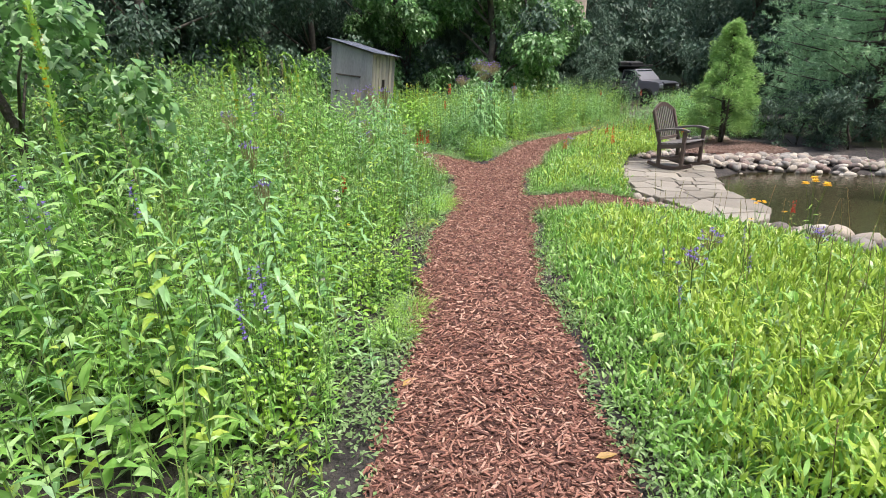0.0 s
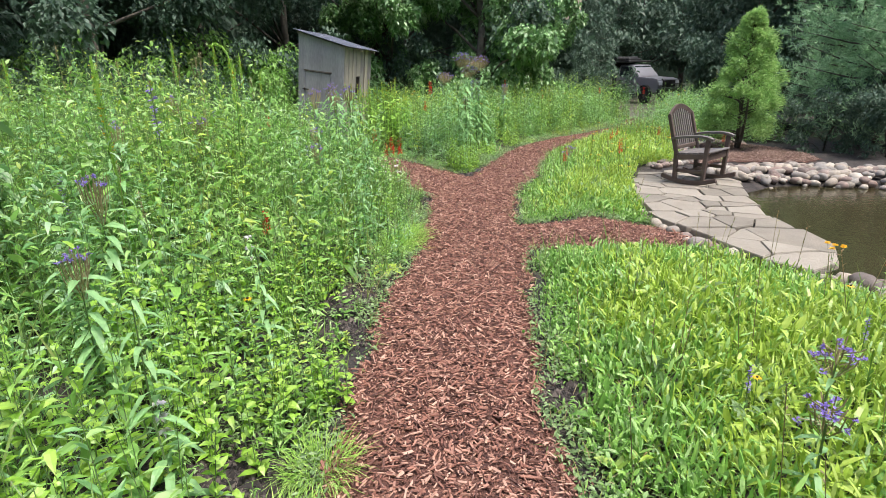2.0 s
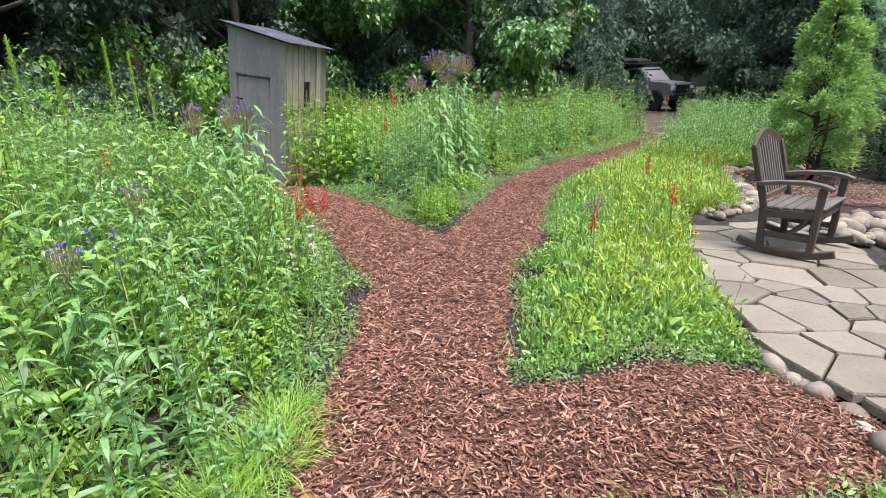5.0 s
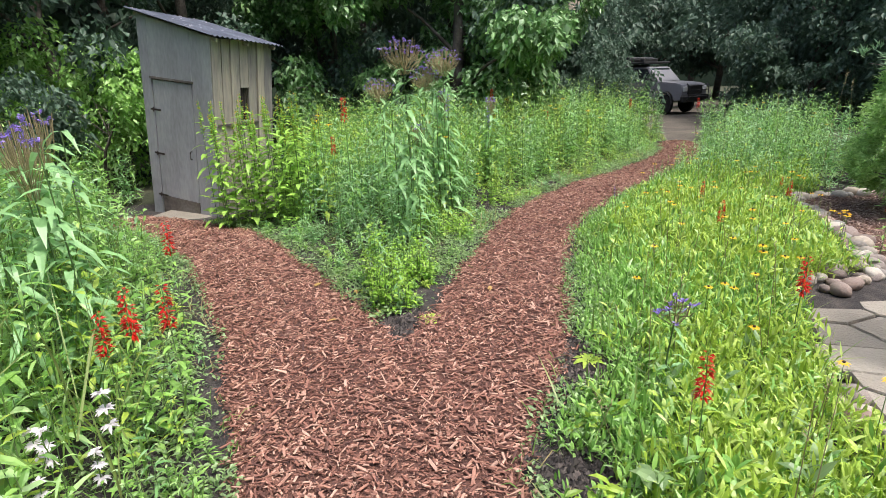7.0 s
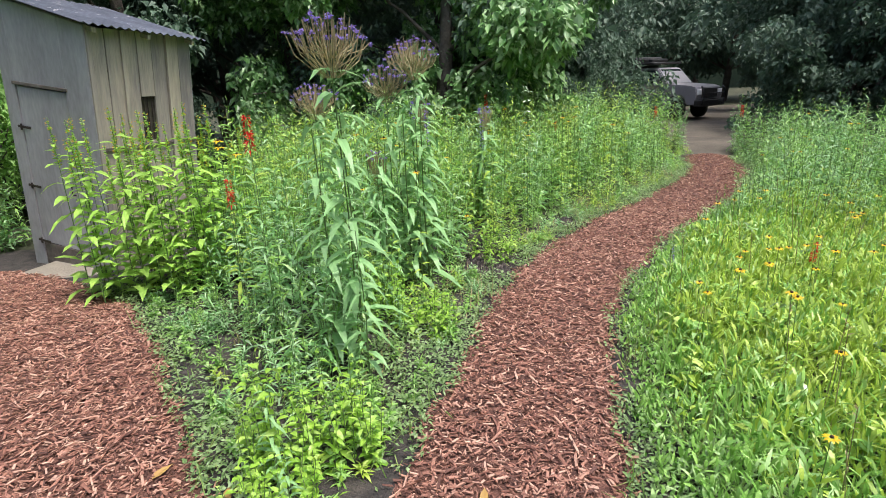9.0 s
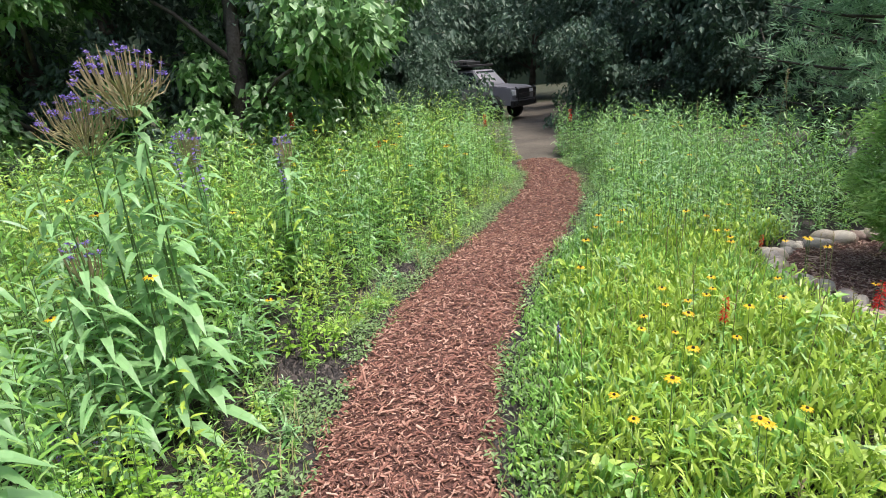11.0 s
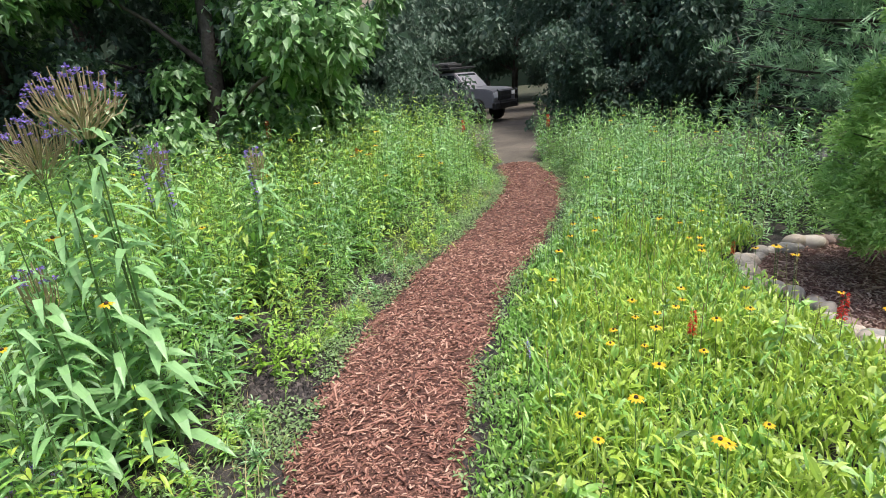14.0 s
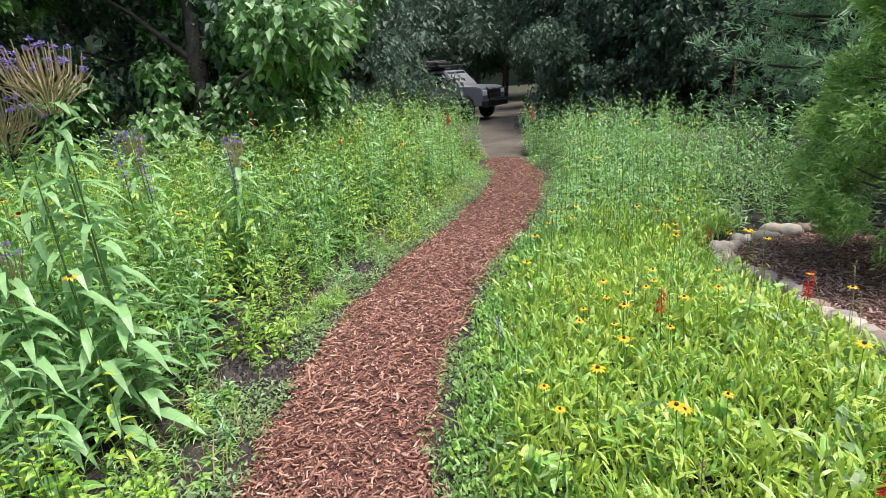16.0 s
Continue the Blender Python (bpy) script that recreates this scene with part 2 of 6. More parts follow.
# ---- the plan ----
def ease(a, b, x):
    q = np.clip((np.asarray(x, float) - a) / (b - a), 0, 1)
    return q * q * (3 - 2 * q)


MAIN = [(0.2, -4, .52), (0.21, 0, .52), (.22, 1.65, .51), (.29, 2.7, .48), (.3, 3.55, .48), (.38, 4.7, .5), (.62, 6.0, .5), (.71, 7.3, .5), (.78, 8.07, .52), (.9, 8.8, .6)]
RIGHT_FORK = [(.9, 8.8, .6), (1.4, 9.6, .5), (1.63, 10.4, .45), (1.9, 11.25, .42), (2.22, 12.2, .43), (2.75, 13.1, .44), (3.45, 13.95, .44), (4.6, 15.1, .45), (5.5, 16.1, .44), (6.35, 17.3, .4), (6.9, 18.7, .38)]
LEFT_FORK = [(.75, 8.7, .6), (.33, 9.6, .5), (-.02, 10.3, .47), (-.4, 10.95, .45), (-.75, 11.6, .43), (-1.4, 12.5, .45), (-2.1, 13.2, .42), (-3.0, 13.75, .4)]
SIDE_PATH = [(.7, 6.5, .45), (1.5, 6.4, .44), (2.0, 6.5, .5), (2.85, 6.75, .42)]
POND = [(4.1, 3.0), (3.9, 4.1), (3.65, 5.1), (3.5, 5.55), (3.75, 5.95), (3.85, 7.0), (3.95, 7.4), (4.25, 8.2), (4.7, 8.85), (5.25, 9.25), (5.9, 9.2), (6.7, 8.85), (7.8, 8.3), (9.2, 7.5), (10.5, 5.5), (10, 3), (8, 1.5), (5.7, 1.3), (4.6, 2.0)]
PATIO = [(3.75, 10.1), (3.33, 9.2), (2.93, 7.98), (2.85, 7.4), (2.88, 6.9), (3.0, 6.4), (3.05, 5.8), (3.3, 5.45), (3.6, 5.6), (3.85, 6.0), (3.95, 7.0), (4.05, 7.45), (4.35, 8.25), (4.62, 8.9), (4.55, 9.6), (4.45, 10.3)]
BED = [(4.75, 10.4), (5.3, 10.75), (6.0, 10.6), (6.6, 10.35), (7.1, 10.7), (7.35, 11.5), (7.2, 12.3), (6.95, 12.8), (6.6, 13.05), (5.95, 13.12), (5.6, 12.85), (5.52, 12.4), (5.32, 12.0), (5.2, 11.55), (4.95, 11.1)]

# bare patches of soil at the path's edge: x, y, radius
BARE = [(1.95, 13.32, .2), (1.8, 13.05, .16), (2.2, 13.68, .14), (2.95, 14.42, .16), (2.02, 13.0, .12), (.9, 9.85, .2), (1.88, 9.15, .17), (1.78, 9.45, .12), (-.4, 5.0, .2), (-.35, 4.5, .14), (.95, 3.75, .12), (.14, 8.1, .2), (1.6, 8.4, .14), (-.55, 3.2, .22)]


def stroke(x, y, rows):
    """Signed distance to a path of the given half width: negative on it."""
    best = np.full(np.shape(x), 1e9)
    for (ax, ay, aw), (bx, by, bw) in zip(rows, rows[1:]):
        dx, dy = bx - ax, by - ay
        t = np.clip(((x - ax) * dx + (y - ay) * dy) / (dx * dx + dy * dy), 0, 1)
        best = np.minimum(best, np.hypot(x - ax - t * dx, y - ay - t * dy) - (aw + t * (bw - aw)))
    return best


def polygon(x, y, pts):
    """Signed distance to a polygon: negative inside."""
    x, y = np.asarray(x, float), np.asarray(y, float)
    best, inside = np.full(x.shape, 1e9), np.zeros(x.shape, bool)
    for (ax, ay), (bx, by) in zip(pts, pts[1:] + pts[:1]):
        dx, dy = bx - ax, by - ay
        t = np.clip(((x - ax) * dx + (y - ay) * dy) / (dx * dx + dy * dy), 0, 1)
        best = np.minimum(best, np.hypot(x - ax - t * dx, y - ay - t * dy))
        cross = ((ay > y) != (by > y)) & (x < dx * (y - ay) / (dy if dy else 1e-9) + ax)
        inside ^= cross
    return np.where(inside, -best, best)


def wobble(x, y, s=1.0):
    return (np.sin(x * 3.1 * s + 1.3) * np.cos(y * 2.7 * s) + 0.6 * np.sin(x * 7.3 * s + y * 5.1 * s) + 0.4 * np.cos(y * 11.7 * s - x * 9.1 * s)) / 2


def path_at(x, y):
    x, y = np.asarray(x, float), np.asarray(y, float)
    d = np.minimum.reduce([stroke(x, y, r) for r in (MAIN, RIGHT_FORK, LEFT_FORK, SIDE_PATH)])
    return d + 0.05 * wobble(x, y, 1.6)


def bare(x, y):
    """Where the soil shows: negative inside."""
    x, y = np.asarray(x, float), np.asarray(y, float)
    return np.minimum.reduce([np.hypot(x - px, y - py) - q for px, py, q in BARE]) + 0.1 * wobble(x, y, 1.7)


def ground_z(x, y):
    x, y = np.asarray(x, float), np.asarray(y, float)
    z = 0.015 * wobble(x, y, 0.4)
    z = z - 0.13 * ease(12.0, 14.2, y) * ease(0.3, -1.4, x)
    z = z - 0.15 * ease(1.9, 2.8, x) * ease(4.0, 5.6, y) * (1 - ease(8.5, 10.5, y)) * (1 - ease(9, 12, x))
    z = z - 0.5 * ease(0.0, 0.7, -polygon(x, y, POND))
    z = z - 0.06 * ease(4.2, 5.2, x) * ease(9.6, 10.6, y) * (1 - ease(13.5, 15.5, y)) * (1 - ease(9, 12, x))
    z = z + 0.03 * ease(0.1, 0.9, -polygon(x, y, BED))
    return z


def line_x(rows, y):
    return np.interp(y, [r[1] for r in rows], [r[0] for r in rows])


def side_of(x, y):
    """0: beside the path to the west, 1: between the forks, 2: to the east."""
    lf, rf = line_x(LEFT_FORK, y), line_x(MAIN[:-1] + RIGHT_FORK, y)
    mid = line_x(MAIN, y)
    return np.where(y < 9.3, np.where(x < mid, 0, 2), np.where(x < lf, 0, np.where(x > rf, 2, 1)))


# ---- ground: one sheet to the horizon ----
def grow(lo, hi, step, far):
    a = list(np.arange(lo, hi, step))
    d = step
    while a[-1] < far:
        d *= 1.35
        a.append(a[-1] + d)
    d = step
    while a[0] > -far:
        d *= 1.35
        a.insert(0, a[0] - d)
    return np.array(a)


def grid_mesh(name, gx, gy, zf, mask=None, mats=(), index=None):
    X, Y = np.meshgrid(gx, gy, indexing="ij")
    V = np.stack([X, Y, zf(X, Y)], -1).reshape(-1, 3)
    i, j = np.meshgrid(np.arange(len(gx) - 1), np.arange(len(gy) - 1), indexing="ij")
    cx, cy = (gx[:-1] + gx[1:])[i] / 2, (gy[:-1] + gy[1:])[j] / 2
    keep = np.ones(i.shape, bool) if mask is None else mask(cx, cy)
    n = len(gy)
    q = np.stack([i * n + j, (i + 1) * n + j, (i + 1) * n + j + 1, i * n + j + 1], -1)[keep]
    T = np.concatenate([q[:, [0, 1, 2]], q[:, [0, 2, 3]]])
    used, inv = np.unique(T, return_inverse=True)
    idx = None
    if index is not None:
        k = index(cx, cy)[keep]
        idx = np.concatenate([k, k])
    return mesh_from(name, V[used], inv.reshape(-1, 3), list(mats), idx, smooth=True)


def ground_kind(x, y):
    lot = (stroke(x, y, [(7.2, 19.2, .4), (8.6, 22, .8), (10.5, 26, 2.5), (14, 29, 4), (24, 29, 5)]) < 0) | (stroke(x, y, [(9.0, 15.6, .9), (11.0, 17.0, 1.8), (15, 20, 3)]) < 0)
    near = (x > -9) & (x < 9) & (y > -4) & (y < 15)
    return np.where(lot, 2, np.where(near, 0, 1))


ground = tagged(new("ground", grid_mesh("ground", grow(-9, 13, 0.15, 420), grow(-4, 20, 0.15, 420), ground_z, None, (M_SOIL, M_GRASSY, M_DIRT), ground_kind)),
                "dark bare garden soil running into shaded woodland earth", "ground", kind="structure")


def mulch_z(x, y):
    return ground_z(x, y) + 0.006 + 0.03 * ease(0.02, 0.3, -path_at(x, y)) + 0.006 * wobble(x, y, 4)


path = tagged(new("path", grid_mesh("path", np.arange(-4, 8, 0.06), np.arange(-4, 19.2, 0.06), mulch_z, lambda x, y: path_at(x, y) < 0.0, (M_MULCH,))),
              "narrow forking garden path of reddish brown wood mulch", "path", kind="structure")


def chips(name, count, ok, zf, label, size=(0.018, 0.075), mat=None):
    """Loose shredded bark: thin split slivers lying at all angles."""
    x = rng.uniform(-4.2, 8.2, count)
    y = rng.uniform(1.0, 19, count)
    keep = ok(x, y)
    x, y = x[keep], y[keep]
    k = len(x)
    L = rng.gamma(1.7, 0.0115, k) + size[0] * 0.5
    W = np.minimum(L * rng.uniform(0.12, 0.55, k), 0.008 + 0.014 * rng.random(k))
    H = np.minimum(W * 0.22, 0.0035) + 0.001
    yaw, pit, rol = rng.uniform(0, math.tau, k), rng.normal(0, 0.24, k), rng.normal(0, 0.38, k)
    f = np.stack([np.cos(yaw) * np.cos(pit), np.sin(yaw) * np.cos(pit), np.sin(pit)], 1)
    s = np.stack([-np.sin(yaw), np.cos(yaw), np.zeros(k)], 1)
    u = np.cross(f, s)
    s, u = s * np.cos(rol)[:, None] + u * np.sin(rol)[:, None], u * np.cos(rol)[:, None] - s * np.sin(rol)[:, None]
    P = np.stack([x, y, zf(x, y) + 0.004 + rng.uniform(0, 0.014, k) + np.abs(np.sin(pit)) * L * 0.35], 1)
    vs = []
    for c, b, h in ((-.8, -1, 0), (1, -.35, 0), (.7, .9, 0), (-1, .3, 0), (-.72, -.85, 1), (.9, -.25, 1), (.62, .75, 1), (-.9, .2, 1)):
        vs.append(P + f * (c * L / 2)[:, None] + s * (b * W / 2)[:, None] + u * (h * H)[:, None])
    V = np.stack(vs, 1)
    T = np.array([(4, 5, 6), (4, 6, 7), (0, 1, 5), (0, 5, 4), (2, 3, 7), (2, 7, 6)])[None] + (np.arange(k) * 8)[:, None, None]
    b = Batch()
    b.add(V, T, mat or M_CHIP)
    return tagged(b.ob(name), label, "mulch", kind="stuff")


chips("mulch", 1250000, lambda x, y: (path_at(x, y) < -0.01 + 0.07 * rng.random(len(x)) ** 3) & (rng.random(len(x)) < np.where(y < 15, 1, 0.45)), mulch_z,
      "loose reddish brown shredded bark covering the path")

def crumbs():
    """Small clods and bits of bark on the bare soil beside the path."""
    x, y = rng.uniform(-1.2, 3.8, 600000), rng.uniform(2.5, 15, 600000)
    keep = (bare(x, y) < 0.12) & (path_at(x, y) > -0.02)
    x, y = x[keep], y[keep]
    k = len(x)
    q = rng.gamma(2.0, 0.0032, k) + 0.003
    P = np.stack([x, y, ground_z(x, y) + q * 0.4], 1)
    d = np.array([(1, 0, 0), (-.4, .9, 0), (-.6, -.8, .1), (0.1, 0, .9), (0, .1, -.6)])
    a = rng.uniform(0, math.tau, k)
    D = np.stack([d[None, :, 0] * np.cos(a)[:, None] - d[None, :, 1] * np.sin(a)[:, None], d[None, :, 0] * np.sin(a)[:, None] + d[None, :, 1] * np.cos(a)[:, None], np.tile(d[:, 2], (k, 1))], 2)
    V = P[:, None] + D * q[:, None, None] * rng.uniform(0.7, 1.3, (k, 5, 1))
    T = np.array([(0, 1, 3), (1, 2, 3), (2, 0, 3), (1, 0, 4), (2, 1, 4), (0, 2, 4)])[None] + (np.arange(k) * 5)[:, None, None]
    b = Batch()
    b.add(V, T, M_CLOD)
    tagged(b.ob("soil_crumbs"), "dark crumbs of soil strewn at the path edge", "soil", kind="stuff")


M_CLOD = material("soil_clod", [(0.014, 0.012, 0.012), (0.04, 0.034, 0.032), (0.08, 0.066, 0.06), (0.16, 0.13, 0.115)], scale=20, rough=0.9, bump=0.2, island=0.8, fine=90)
crumbs()

# ---- pond ----
M_WATER = material("pond_water", [(0.024, 0.021, 0.01), (0.042, 0.036, 0.017), (0.065, 0.054, 0.027)], scale=1.2, rough=0.05, bump=0.25, fine=14, spec=0.5)
bm = bmesh.new()
bm.faces.new([bm.verts.new((x, y, -0.17)) for x, y in [(6 + (px - 6) * 1.05, 5 + (py - 5) * 1.06) for px, py in POND]])
bmesh.ops.triangulate(bm, faces=bm.faces[:])
tagged(part("water", bm, M_WATER), "still murky brown pond water", "water", kind="structure")


# ---- meadow plants ----
def scatter(count, x0, x1, y0, y1, ok):
    x, y = rng.uniform(x0, x1, count), rng.uniform(y0, y1, count)
    k = ok(x, y)
    return x[k], y[k]


def clear(x, y, edge):
    """Where plants can root: off the path by edge, off patio, pond and bed."""
    return (path_at(x, y) > edge) & ((bare(x, y) > 0) | (edge < 0)) & (polygon(x, y, POND) > 0.42) & (polygon(x, y, PATIO) > 0.12) & (polygon(x, y, BED) > 0.2) & ~((x > -3.5) & (x < -.9) & (y > 13.5) & (y < 15.9)) & ~((x > 4.5) & (y > 8.6) & (y < 11.0))


def forbs(batch, x, y, h, leafmat, length=0.13, width=0.028, per=26, shape="lance", lean=0.08, stem=M_STEM, low=0.08):
    """Leafy upright stems with leaves all the way up."""
    k = len(x)
    base = np.stack([x, y, ground_z(x, y) - 0.01], 1)
    az, tilt = rng.uniform(0, math.tau, k), rng.normal(0, lean, k)
    top = base + np.stack([np.sin(tilt) * np.cos(az) * h, np.sin(tilt) * np.sin(az) * h, np.cos(tilt) * h], 1)
    stems(batch, stem, base, top, 0.0026, 0.0013)
    s = np.tile(np.linspace(low, 1, per), (k, 1)) + rng.normal(0, 0.03, (k, per))
    P = base[:, None] + (top - base)[:, None] * np.clip(s, 0.02, 1)[..., None]
    yaw = (np.arange(per)[None] * 2.4 + rng.uniform(0, math.tau, (k, 1)) + rng.normal(0, 0.4, (k, per)))
    size = (1.05 - 0.55 * np.clip(s, 0, 1)) * rng.uniform(0.65, 1.25, (k, per)) * np.clip(h / 0.8, 0.55, 1.2)[:, None]
    leaves(batch, leafmat, P.reshape(-1, 3), yaw.ravel(), (rng.normal(0.45, 0.3, (k, per)) + 0.35 * s).ravel(), (length * size).ravel(), (width * size).ravel(),
           rng.uniform(0.2, 0.75, k * per), None, shape)


def west_height(x, y):
    d = path_at(x, y)
    return (0.2 + 0.55 * ease(0.08, 0.6, d) + 0.46 * ease(0.6, 2.2, d) + 0.12 * ease(2.0, 4.0, d)) * (1 + 0.2 * ease(4.5, 6.5, y)) * (1 - 0.15 * ease(12, 13.5, y)) + 0.24 * wobble(x, y, 0.55) * ease(0.2, 1.0, d)


b = Batch()
x, y = scatter(9200, -8, 1, 0.3, 15.5, lambda x, y: (side_of(x, y) == 0) & clear(x, y, 0.1) & (x > -1.0 * y - 3.4))
h = west_height(x, y) * np.clip(rng.normal(0.86, 0.2, len(x)), 0.35, 1.3)
pick = 0.1 + 0.8 * rng.random(len(x)) + 0.5 * wobble(x + 3, y, 0.33)
near = (path_at(x, y) < 1.5) & (y < 9)
for lo, hi, mat, ln, wd, per in ((-9, 0.22, L_BLUE, 0.17, 0.034, 22), (0.22, 0.55, L_TALL, 0.15, 0.022, 28), (0.55, 0.85, L_TALL, 0.16, 0.046, 20), (0.85, 9, L_BRIGHT, 0.14, 0.036, 20)):
    for where, shape in ((near, "fold" if wd > 0.03 else "lance"), (~near, "lance")):
        k = (pick >= lo) & (pick < hi) & where
        forbs(b, x[k], y[k], h[k], mat, ln, wd, per, shape)
tagged(b.ob("tall_meadow"), "dense tall green wildflower stand beside the path", "wildflowers", kind="stuff")

b = Batch()
x, y = scatter(8600, -1.5, 8, 9.6, 21.5, lambda x, y: (side_of(x, y) == 1) & clear(x, y, 0.12))
d = path_at(x, y)
h = (0.12 + 0.45 * ease(0.28, 0.7, d) + 0.55 * ease(0.5, 1.2, d)) * (0.5 + 0.5 * ease(9.9, 11.9, y)) * np.clip(rng.normal(0.86, 0.24, len(x)), 0.3, 1.4)
pick = 0.1 + 0.8 * rng.random(len(x)) + 0.5 * wobble(x, y + 2, 0.4) + 0.15 * ease(13.5, 15, y)
for lo, hi, mat, ln, wd, per, shape in ((-9, 0.3, L_BLUE, 0.2, 0.026, 28, "lance"), (0.3, 0.62, L_TALL, 0.17, 0.02, 32, "lance"), (0.62, 0.85, L_TALL, 0.16, 0.042, 20, "fold"), (0.85, 9, L_BRIGHT, 0.16, 0.03, 24, "lance")):
    k = (pick >= lo) & (pick < hi)
    forbs(b, x[k], y[k], h[k], mat, ln, wd, per, shape, 0.14)
tagged(b.ob("fork_meadow"), "leafy green wildflowers filling the ground between the forking paths", "wildflowers", kind="stuff")


def east_height(x, y):
    d = path_at(x, y)
    return 0.1 + (0.03 + 0.22 * ease(0.1, 0.7, d)) * ease(0.35, 1.0, polygon(x, y, POND)) * (0.35 + 0.65 * ease(0.15, 0.8, polygon(x, y, BED))) + 0.5 * ease(13.0, 15.0, y + 0.25 * (x - 4)) * ease(0.1, 0.6, d) + 0.09 * wobble(x, y, 1.1) * ease(0.1, 0.5, d) * ease(0.1, 0.6, polygon(x, y, POND))


b = Batch()
x, y = scatter(92000, 0.6, 10, 0.6, 16, lambda x, y: (side_of(x, y) == 2) & clear(x, y, 0.1) & (x < 0.5 + np.where(y < 8, 1.05 * y + 2.2, 9)) & (y + 0.25 * (x - 4) < 14.2) & (x < 6.2))
k = len(x)
per = 9
h = east_height(x, y)
P = np.repeat(np.stack([x, y, ground_z(x, y)], 1), per, 0) + np.concatenate([rng.normal(0, 0.035, (k * per, 2)), np.zeros((k * per, 1))], 1)
hh = np.repeat(h, per) * rng.uniform(0.5, 1.1, k * per)
P[:, 2] += hh * rng.uniform(0, 0.7, k * per)
mixed = (rng.random(k * per) < 0.16 + 0.4 * np.repeat(ease(-0.1, 0.7, wobble(x + 2, y, 0.45)), per)) | (np.repeat(path_at(x, y) + 0.3 * wobble(x, y, 0.8) + rng.normal(0, 0.12, k), per) < 0.5)
for sel, mat in ((mixed, L_TALL), (~mixed, L_BRIGHT)):
    leaves(b, mat, P[sel], rng.uniform(0, math.tau, sel.sum()), rng.normal(1.1, 0.3, sel.sum()), np.minimum(hh[sel] * 0.46, 0.105), 0.0125 * rng.uniform(0.5, 1.5, sel.sum()), rng.uniform(0.1, 0.6, sel.sum()))
tagged(b.ob("low_meadow"), "low bright yellow-green leafy meadow beside path and pond", "wildflowers", kind="stuff")

# clumps of broad upright leaves standing out of the low meadow
b = Batch()
x, y = scatter(2300, 0.6, 6.5, 0.6, 14.5, lambda x, y: (side_of(x, y) == 2) & clear(x, y, 0.22) & (x < 0.5 + np.where(y < 8, 1.05 * y + 2.2, 9)) & (wobble(x + 5, y, 0.7) > -0.35))
per, k = 13, len(x)
grow_ = np.repeat((east_height(x, y) + 0.02) * rng.uniform(0.75, 1.35, k), per)
P = np.repeat(np.stack([x, y, ground_z(x, y)], 1), per, 0) + np.concatenate([rng.normal(0, 0.04, (k * per, 2)), np.zeros((k * per, 1))], 1)
P[:, 2] += grow_ * rng.uniform(0.1, 0.55, k * per)
tone = np.repeat(rng.random(k), per)
for sel, mat in ((tone < 0.5, L_BRIGHT), ((tone >= 0.5) & (tone < 0.8), L_TALL), (tone >= 0.8, L_LOW)):
    n_ = int(sel.sum())
    ln = np.clip(grow_[sel] * 0.5, 0.05, 0.12) * rng.uniform(0.7, 1.2, n_)
    leaves(b, mat, P[sel], rng.uniform(0, math.tau, n_), rng.normal(0.8, 0.35, n_), ln, ln * rng.uniform(0.18, 0.32, n_), rng.uniform(0.1, 0.7, n_), None, "fold")
x, y = scatter(420, 0.8, 6.5, 1.2, 13.5, lambda x, y: (side_of(x, y) == 2) & clear(x, y, 0.2))
k = len(x)
foot = np.stack([x, y, ground_z(x, y)], 1)
tip = foot + np.stack([rng.normal(0, 0.06, k), rng.normal(0, 0.06, k), east_height(x, y) + rng.uniform(0.08, 0.34, k)], 1)
stems(b, M_BROWNSTEM, foot, tip, 0.0026, 0.0014)
for q in np.linspace(0, 0.2, 9):
    leaves(b, M_BROWNSTEM, tip - (tip - foot) * q, rng.uniform(0, math.tau, k), rng.normal(0.9, 0.3, k), 0.022, 0.007, 0.1, None, "kite")
tagged(b.ob("meadow_clumps"), "broad upright leaf clumps and brown seed stalks in the low meadow", "wildflowers", kind="stuff")

b = Batch()
x, y = scatter(5200, 2.5, 11, 11.5, 20.5, lambda x, y: (side_of(x, y) == 2) & clear(x, y, 0.12) & (y + 0.25 * (x - 4) > 13.6) & (ground_kind(x, y) < 2) & (x < 8.3))
h = (east_height(x, y) + 0.08) * np.clip(rng.normal(0.9, 0.18, len(x)), 0.4, 1.3)
k = rng.random(len(x)) < 0.55
forbs(b, x[k], y[k], h[k], L_TALL, 0.16, 0.02, 32, "lance", 0.17)
forbs(b, x[~k], y[~k], h[~k], L_BLUE, 0.17, 0.022, 32, "lance", 0.17)
tagged(b.ob("far_meadow"), "feathery mid-green wildflowers along the bend of the path", "wildflowers", kind="stuff")

